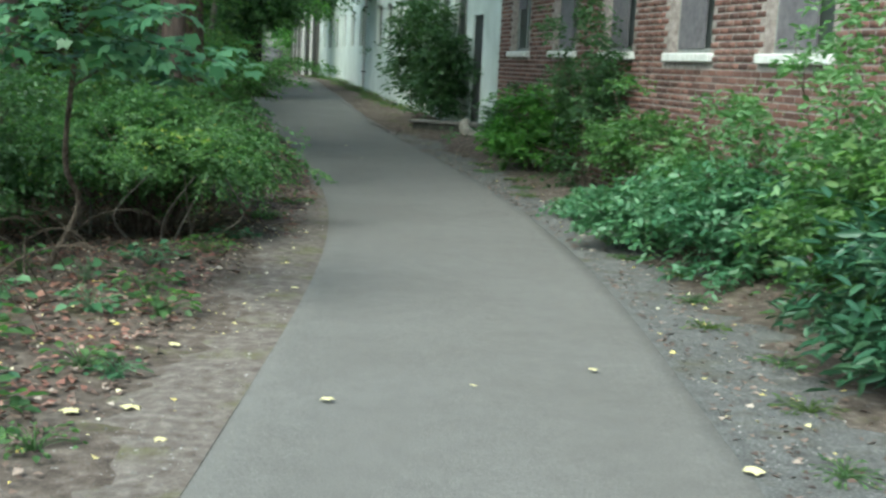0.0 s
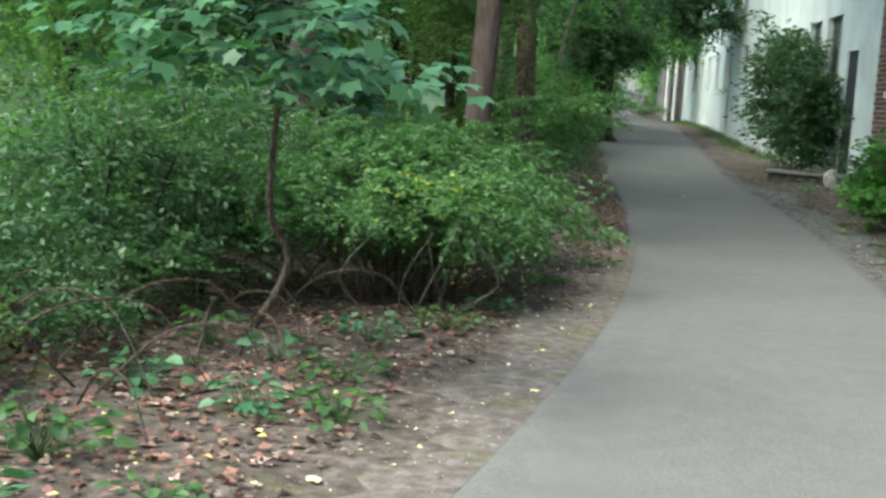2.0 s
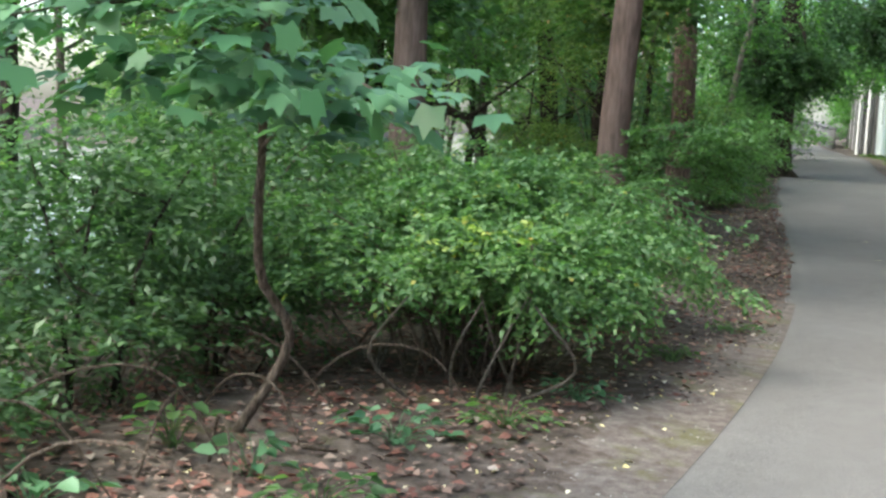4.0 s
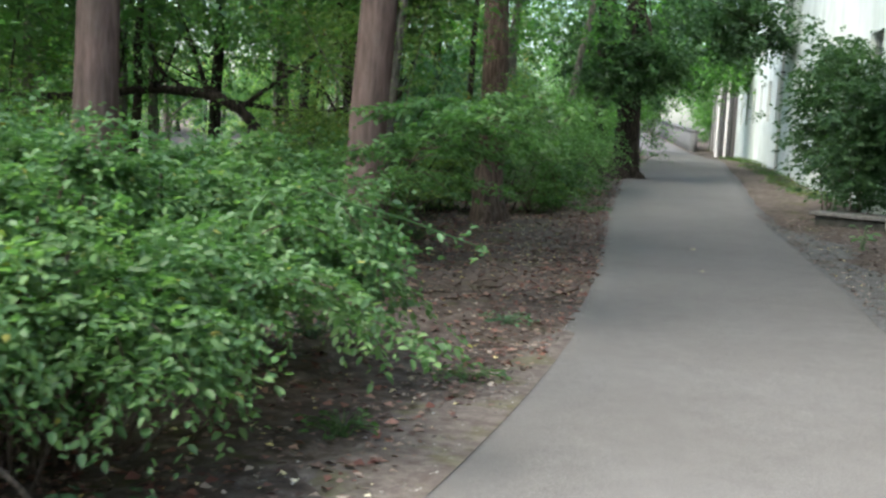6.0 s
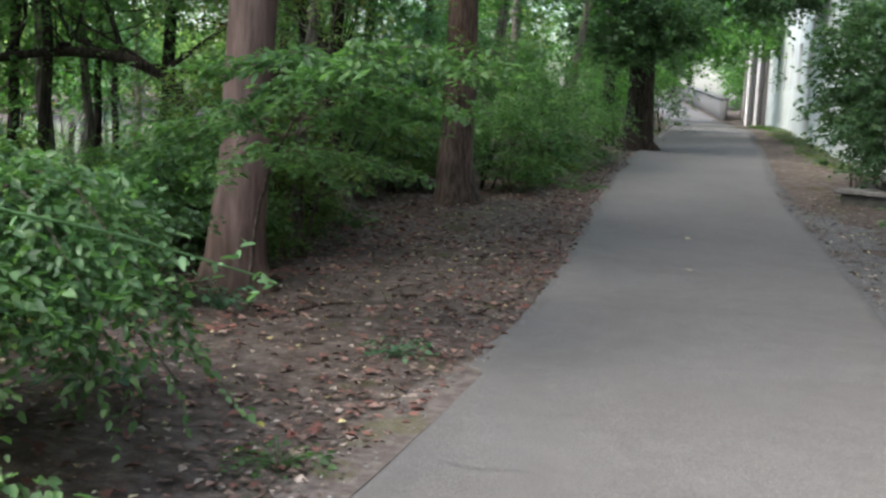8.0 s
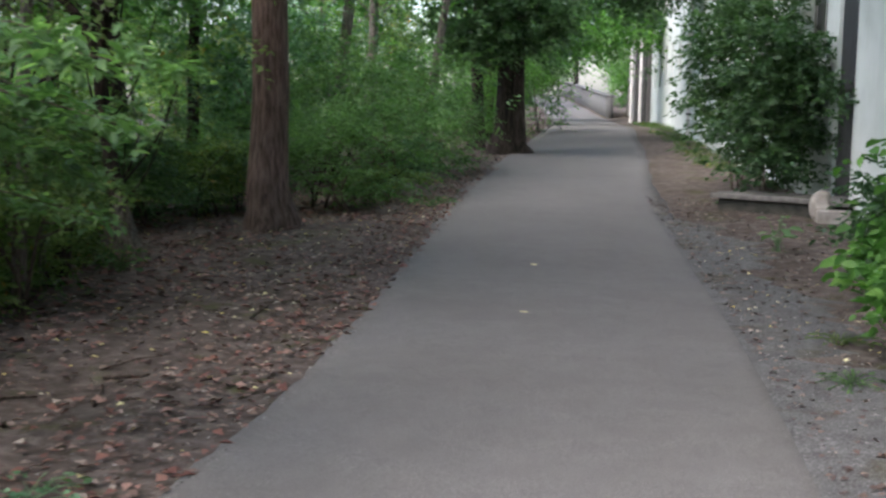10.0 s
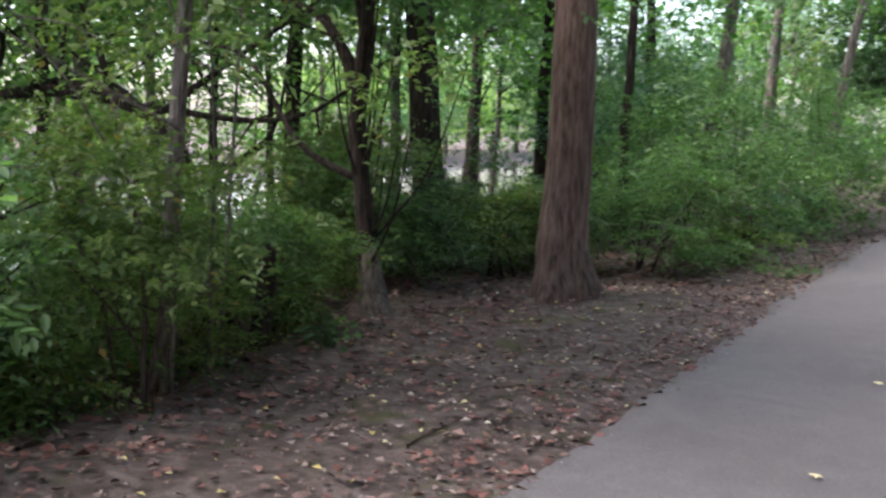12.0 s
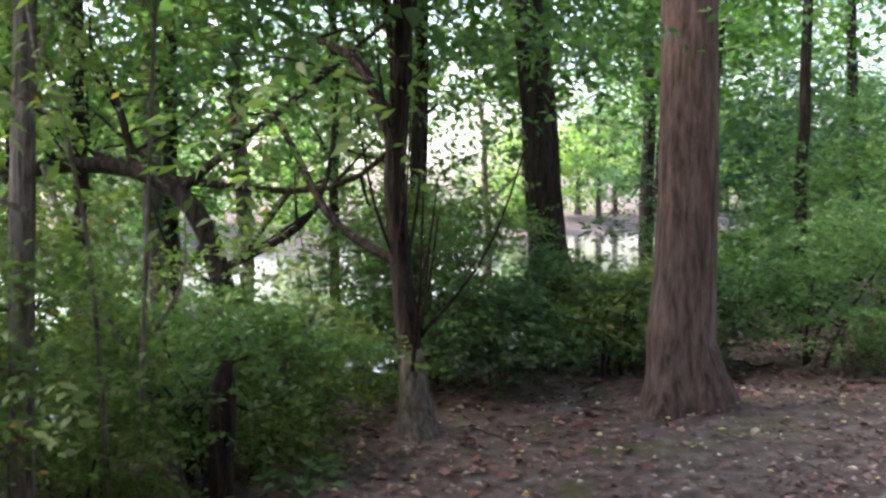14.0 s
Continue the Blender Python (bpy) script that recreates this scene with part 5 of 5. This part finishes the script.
# ---- slab, stone and small plants by the wall ----
WEATHERED = plain("weathered_concrete", (0.09, 0.088, 0.08), (0.19, 0.18, 0.165))
e = thing("concrete_slab", 0.1, 24.6, at(0.1, 24.6), "low concrete slab on dark stones by the white wall", "slab")
m = Matrix.Translation((0.12, 24.45, 0)) @ Matrix.Rotation(radians(-24), 4, "Z")
part("slab", box_bm((1.6, 0.7, 0.06), m @ Matrix.Translation((0, 0, at(0, 24.8) + 0.19)), 0.012), WEATHERED, e)
part("riser", box_bm((1.5, 0.6, 0.36), m @ Matrix.Translation((0, 0.03, at(0, 24.8) - 0.02)), 0.02), STONE_DARK, e, "dark stone base")
bm = bmesh.new()
bmesh.ops.create_icosphere(bm, subdivisions=3, radius=1.0)
for v in bm.verts:
    v.co *= 1 + 0.22 * noise.noise(v.co * 1.6) + 0.06 * noise.noise(v.co * 5)
bm.transform(Matrix.Translation((0.42, 24.0, at(0.42, 24.0) + 0.14)) @ Matrix.Diagonal((0.12, 0.13, 0.17, 1)))
tagged(part("boulder", bm, CONCRETE, None), "pale upright stone beside the slab", "stone")


def weed(x, y, h, spread, n, leaf, m, label, seed, group="weeds", slim=0.75):
    """A small plant: leaves on short stalks in a low tuft."""
    r0 = np.random.default_rng(seed)
    z = at(x, y)
    e = thing("weed", x, y, z, label, "plant", group)
    a = r0.uniform(0, 2 * np.pi, n)
    r = spread * np.sqrt(r0.uniform(0.02, 1, n))
    T = np.stack([x + np.cos(a) * r, y + np.sin(a) * r, z + h * r0.uniform(0.25, 1, n) * (1 - 0.4 * (r / spread) ** 2)], -1)
    T[:, 2] = np.maximum(T[:, 2], land(T[:, 0], T[:, 1]) + 0.02)
    L = leaf * r0.uniform(0.6, 1.25, n)
    put("foliage", *blades(T, np.stack([np.cos(a), np.sin(a), r0.uniform(-0.4, 0.3, n)], -1), np.array([0, 0, 1.0]) + r0.normal(0, 0.3, (n, 3)), L, L * slim), m, e)
    st = [tube(curve([(x + r0.normal(0, 0.02), y + r0.normal(0, 0.02), z - 0.01), ((x + t[0]) / 2, (y + t[1]) / 2, t[2] * 0.6 + z * 0.4 + 0.02), t], 4), [0.003, 0.0025, 0.002, 0.0015], 3) for t in T[:: max(1, n // 24)]]
    put("stalk", *joined(st), m, e)["kind"] = "stuff"
    return e


for q, (x, y, h, s, n, leaf) in enumerate(((-2.2, 5.8, 0.26, 0.28, 46, 0.085), (-2.5, 6.95, 0.22, 0.22, 34, 0.085), (-2.64, 7.84, 0.26, 0.16, 22, 0.09), (-2.2, 7.8, 0.24, 0.15, 18, 0.095),
                                           (-1.45, 6.85, 0.18, 0.22, 44, 0.075), (-1.86, 6.8, 0.2, 0.16, 30, 0.075), (-1.62, 8.95, 0.14, 0.25, 60, 0.05), (-1.55, 9.7, 0.12, 0.22, 50, 0.05),
                                           (-1.5, 5.5, 0.14, 0.18, 34, 0.06), (-1.95, 5.1, 0.24, 0.25, 40, 0.08), (-1.68, 4.6, 0.22, 0.25, 40, 0.085), (-1.3, 5.4, 0.1, 0.14, 36, 0.04),
                                           (-1.3, 4.3, 0.1, 0.18, 50, 0.04), (-1.9, 3.7, 0.25, 0.3, 40, 0.09), (-1.45, 12.6, 0.08, 0.2, 60, 0.035), (-1.85, 14.4, 0.08, 0.2, 50, 0.035),
                                           (-1.5, 11.2, 0.1, 0.2, 46, 0.04), (-2.6, 13.0, 0.16, 0.2, 40, 0.06), 
                                           (-4.3, 18.6, 0.2, 0.2, 36, 0.07), (-2.7, 5.4, 0.28, 0.3, 40, 0.09), (-1.75, 7.6, 0.16, 0.25, 50, 0.065), (-1.95, 8.5, 0.18, 0.25, 50, 0.07), (-3.75, 23.8, 0.14, 0.3, 70, 0.05), (-3.3, 15.0, 0.2, 0.2, 36, 0.06))):
    weed(x, y, h, s, n, leaf, (LEAF, LEAF_BLUE)[q % 2], "small broad-leaved weed in the bare earth", 400 + q)
for q in range(26):
    p = on_wall(7.5 + q * 1.12, 0, 0.25 + 0.25 * (q * 29 % 7) / 7).translation
    weed(p[0], p[1], 0.13, 0.4, 46, 0.11, LEAF_OLIVE if q % 3 else LEAF, "yellowing grass and weeds along the white wall", 500 + q, "weeds along the wall", 0.22)
weed(0.12, 21.5, 0.42, 0.10, 14, 0.13, LEAF_PALE, "tall weed with a yellowing leaf by the path", 440, slim=0.6)
weed(1.0, 19.3, 0.9, 0.35, 60, 0.13, LEAF_BRIGHT, "young shrub with large round leaves", 441, slim=0.85)
weed(0.95, 17.4, 0.45, 0.22, 40, 0.10, LEAF_BRIGHT, "young shrub with large round leaves", 442, slim=0.8)
for q in range(16):
    y = 4.5 + q * 0.9
    weed(float(mid(y)) + 1.45 + 0.35 * (q * 37 % 11) / 11, y, 0.07, 0.16, 40, 0.05, LEAF_OLIVE if q % 2 else LEAF, "low weeds and grass at the path's edge", 460 + q, slim=0.25)


# ---- fallen leaves, sticks, grit ----
def litter(name, n, u0, u1, y0, y1, size, m, label, seed, shape="kite", power=1.0, lift=0.014):
    r0 = np.random.default_rng(seed)
    y = r0.uniform(y0, y1, n)
    u = u0 + (u1 - u0) * r0.uniform(0, 1, n) ** power
    x = mid(y) + u
    C = np.stack([x, y, land(x, y) + lift + r0.uniform(0, 0.007, n)], -1)
    a = r0.uniform(0, 2 * np.pi, n)
    L = size * r0.uniform(0.35, 1.3, n)
    return tagged(put(name, *blades(C, np.stack([np.cos(a), np.sin(a), r0.normal(0, 0.10, n)], -1), np.array([0, 0, 1.0]) + r0.normal(0, 0.22, (n, 3)), L, L * r0.uniform(0.45, 0.9, n), shape), m), label, "fallen leaves", kind="stuff")


litter("leaf_litter", 12000, -1.25, -5.0, 10, 27, 0.048, LITTER, "dry brown fallen leaves on bare earth", 1)
litter("leaf_litter", 6000, -1.6, -5.0, 2, 10, 0.05, LITTER, "dry brown fallen leaves on bare earth", 2)
litter("leaf_litter", 2300, -1.16, -1.7, 12, 30, 0.04, LITTER, "dry brown fallen leaves along the path's edge", 3)
litter("leaf_litter", 3600, 1.12, 2.6, 2, 26, 0.045, LITTER, "dry brown fallen leaves along the path's edge", 4, power=1.6)
litter("leaf_litter", 1500, -1.3, -4.5, 27, 48, 0.09, LITTER, "dry brown fallen leaves beside the far path", 5)
litter("red_leaf_litter", 3000, -1.3, -4.6, 10, 25, 0.055, LITTER_RED, "reddish fallen leaves on bare earth", 6)
litter("red_leaf_litter", 1500, -2.5, -4.7, 13, 24, 0.075, LITTER_RED, "reddish fallen leaves round the tree roots", 7)
litter("red_leaf_litter", 2400, -1.75, -4.2, 4.5, 10.5, 0.06, LITTER_RED, "reddish fallen leaves under the shrubs", 12)
litter("red_leaf_litter", 800, -1.17, -1.75, 13, 30, 0.055, LITTER_RED, "reddish fallen leaves gathered along the path's edge", 13, power=1.7)
litter("pale_leaf_litter", 300, -1.2, -3.2, 3, 12, 0.036, LITTER_YELLOW, "small pale yellow fallen leaves", 8)
litter("pale_leaf_litter", 380, -1.2, -4.2, 12, 24, 0.04, LITTER_YELLOW, "small pale yellow fallen leaves", 9)
litter("pale_leaf_litter", 160, 1.12, 1.9, 3, 22, 0.035, LITTER_YELLOW, "small pale yellow fallen leaves", 10)
for q, (x, y, s) in enumerate(((-0.29, 5.13, 0.06), (0.405, 5.48, 0.03), (1.02, 5.94, 0.05), (1.47, 4.42, 0.08), (-1.29, 4.8, 0.08), (-1.12, 4.92, 0.09), (-1.17, 6.03, 0.06), (-0.85, 4.5, 0.05), (-0.8, 7.8, 0.05),
                               (-0.3, 21.2, 0.05), (-1.2, 18.2, 0.05), (-1.6, 20.0, 0.05))):
    a = q * 2.4
    up = soft_interp(y, *RISE) + 0.037 if abs(x - mid(y)) < 1.13 else at(x, y) + 0.02
    tagged(put("fallen_leaf", *blades(np.array([[x, y, float(up)]]), np.array([[math.cos(a), math.sin(a), 0.05]]), np.array([[0.1, 0.05, 1.0]]), [s], [s * 1.1], "maple"), LITTER_YELLOW),
           "single pale yellow leaf fallen by the path", "fallen leaf", "single fallen leaves")
GRIT = litter_material("grit_grey", (0.0, (0.07, 0.066, 0.062)), (0.5, (0.16, 0.152, 0.145)), (0.9, (0.30, 0.29, 0.275)), (1.0, (0.45, 0.43, 0.41)))
tagged(litter("grit", 9000, 1.14, 2.7, 2, 26, 0.022, GRIT, "loose grey grit beside the path", 21, power=1.3), category="gravel")
tagged(litter("grit", 3000, -1.1, -1.7, 2, 26, 0.018, GRIT, "loose grey grit beside the path", 22, power=1.5), category="gravel")
stick_rng = np.random.default_rng(31)
for q in range(60):
    y = stick_rng.uniform(4, 24)
    x = float(mid(y)) - stick_rng.uniform(1.5, 4.2)
    a, ln = stick_rng.uniform(0, np.pi), stick_rng.uniform(0.12, 0.55)
    d = np.array([math.cos(a), math.sin(a)]) * ln
    pts = [(x + d[0] * t + stick_rng.normal(0, 0.02), y + d[1] * t + stick_rng.normal(0, 0.02)) for t in (0, 0.35, 0.7, 1)]
    L = curve([(px_, py_, at(px_, py_) + 0.012) for px_, py_ in pts], 7)
    tagged(put("stick", *tube(L, np.linspace(0.011, 0.005, 7) * stick_rng.uniform(0.5, 1.3), 5, 0.1, q), TWIG), "dead stick lying on the earth", "stick", "dead sticks")
e = thing("stump", -4.7, 18.4, at(-4.7, 18.4), "short dark broken stump among the leaves", "stump")
put("trunk", *tube([(-4.7 + 0.02 * q, 18.4, at(-4.7, 18.4) - 0.1 + 0.12 * q) for q in range(7)], [0.09, 0.075, 0.062, 0.058, 0.055, 0.05, 0.025], 9, 0.1), BARK_DARK, e, smooth=True)
z0 = at(-4.85, 18.35)
e = thing("dead_sapling", -4.85, 18.35, z0, "pale dead stem leaning away from a stump", "dead stem")
put("stem", *tube(curve([(-4.85, 18.35, z0 - 0.05), (-5.0, 18.25, z0 + 0.45), (-5.35, 18.1, z0 + 0.95), (-5.6, 18.0, z0 + 1.5)], 12), np.linspace(0.035, 0.012, 12), 7, 0.06), BARK_GREY, e, smooth=True)
put("twig", *tube(curve([(-5.1, 18.2, z0 + 0.6), (-5.0, 18.4, z0 + 0.95), (-5.05, 18.45, z0 + 1.3)], 7), np.linspace(0.012, 0.004, 7), 5), BARK_GREY, e)
for q, (x0, y0, ln, turn) in enumerate(((-1.75, 16.35, 0.4, -0.16), (-2.45, 19.3, 1.3, -0.05), (-0.95, 12.9, 0.4, 0.12))):
    pts = [(x0 + ln * f, y0 + turn * ln * f + 0.02 * math.sin(9 * f + q)) for f in np.linspace(0, 1, 12)]
    V = np.array([(a + 0.0, b + dy * (1 - 0.7 * k1 / 11), float(soft_interp(b, *RISE)) + 0.0225 + 0.0005 * k1) for k1, (a, b) in enumerate(pts) for dy in (-0.004, 0.004)])
    tagged(put("crack", V, np.array([[2 * k1, 2 * k1 + 2, 2 * k1 + 3, 2 * k1 + 1] for k1 in range(11)]), PIPE_DARK), "thin dark crack running across the asphalt", "crack", "cracks in the path")
z0 = at(-6.5, 36.6)
e = thing("fallen_log", -6.5, 36.6, z0, "dark fallen log end lying beside the far path", "log")
put("log", *tube([(-6.9 + 0.12 * q, 36.9 - 0.08 * q, z0 + 0.05) for q in range(7)], [0.02, 0.07, 0.08, 0.08, 0.075, 0.07, 0.02], 9, 0.08), BARK_DARK, e, smooth=True)


# ---- bricks, the nearest stretch piece by piece ----
BW, BHT, BD = 0.203, 0.0667, 0.03


def brick_verts():
    w, h, d, c = BW / 2 - 0.005, BHT / 2 - 0.005, BD, 0.004
    front = [(-d + 0.024, -w + c, -h + c), (-d + 0.024, w - c, -h + c), (-d + 0.024, w - c, h - c), (-d + 0.024, -w + c, h - c)]
    back = [(0.002, -w, -h), (0.002, w, -h), (0.002, w, h), (0.002, -w, h)]
    return np.array(front + back), np.array([[3, 2, 1, 0], [0, 1, 5, 4], [1, 2, 6, 5], [2, 3, 7, 6], [3, 0, 4, 7]])


bv, bq = brick_verts()
bme = bpy.data.meshes.new("brick")
bme.from_pydata(bv.tolist(), [], bq.tolist())
bme.materials.append(BRICK)
rest, single = [], 0
for row in range(-2, int(BH / 0.075)):
    z = row * 0.075 + 0.04
    shift_row = 0.1065 if row % 2 else 0.0
    for col in range(int(29.6 / 0.213)):
        s = -0.11 - shift_row - col * 0.213
        if any(a - BW / 2 - 0.0 < s < b + BW / 2 and lo - 0.13 - 0.03 < z < hi + 0.04 for a, b, lo, hi in BRICK_WINDOWS):
            continue
        jit = 0.003 * math.sin(row * 12.9 + col * 78.2)
        m = on_wall(s, z, 0.002 + jit)
        if single < 300 and -14.6 < s < -9.2 and 0.72 < z < 1.72:
            ob = new("brick", bme)
            ob.matrix_world = m
            ob.parent = brick_wall
            single += 1
        else:
            rest.append((bv @ np.array(m.to_3x3()).T + np.array(m.translation), bq))
tagged(put("brickwork", *joined(rest), BRICK, brick_wall, "red bricks laid in running bond"), kind="stuff")
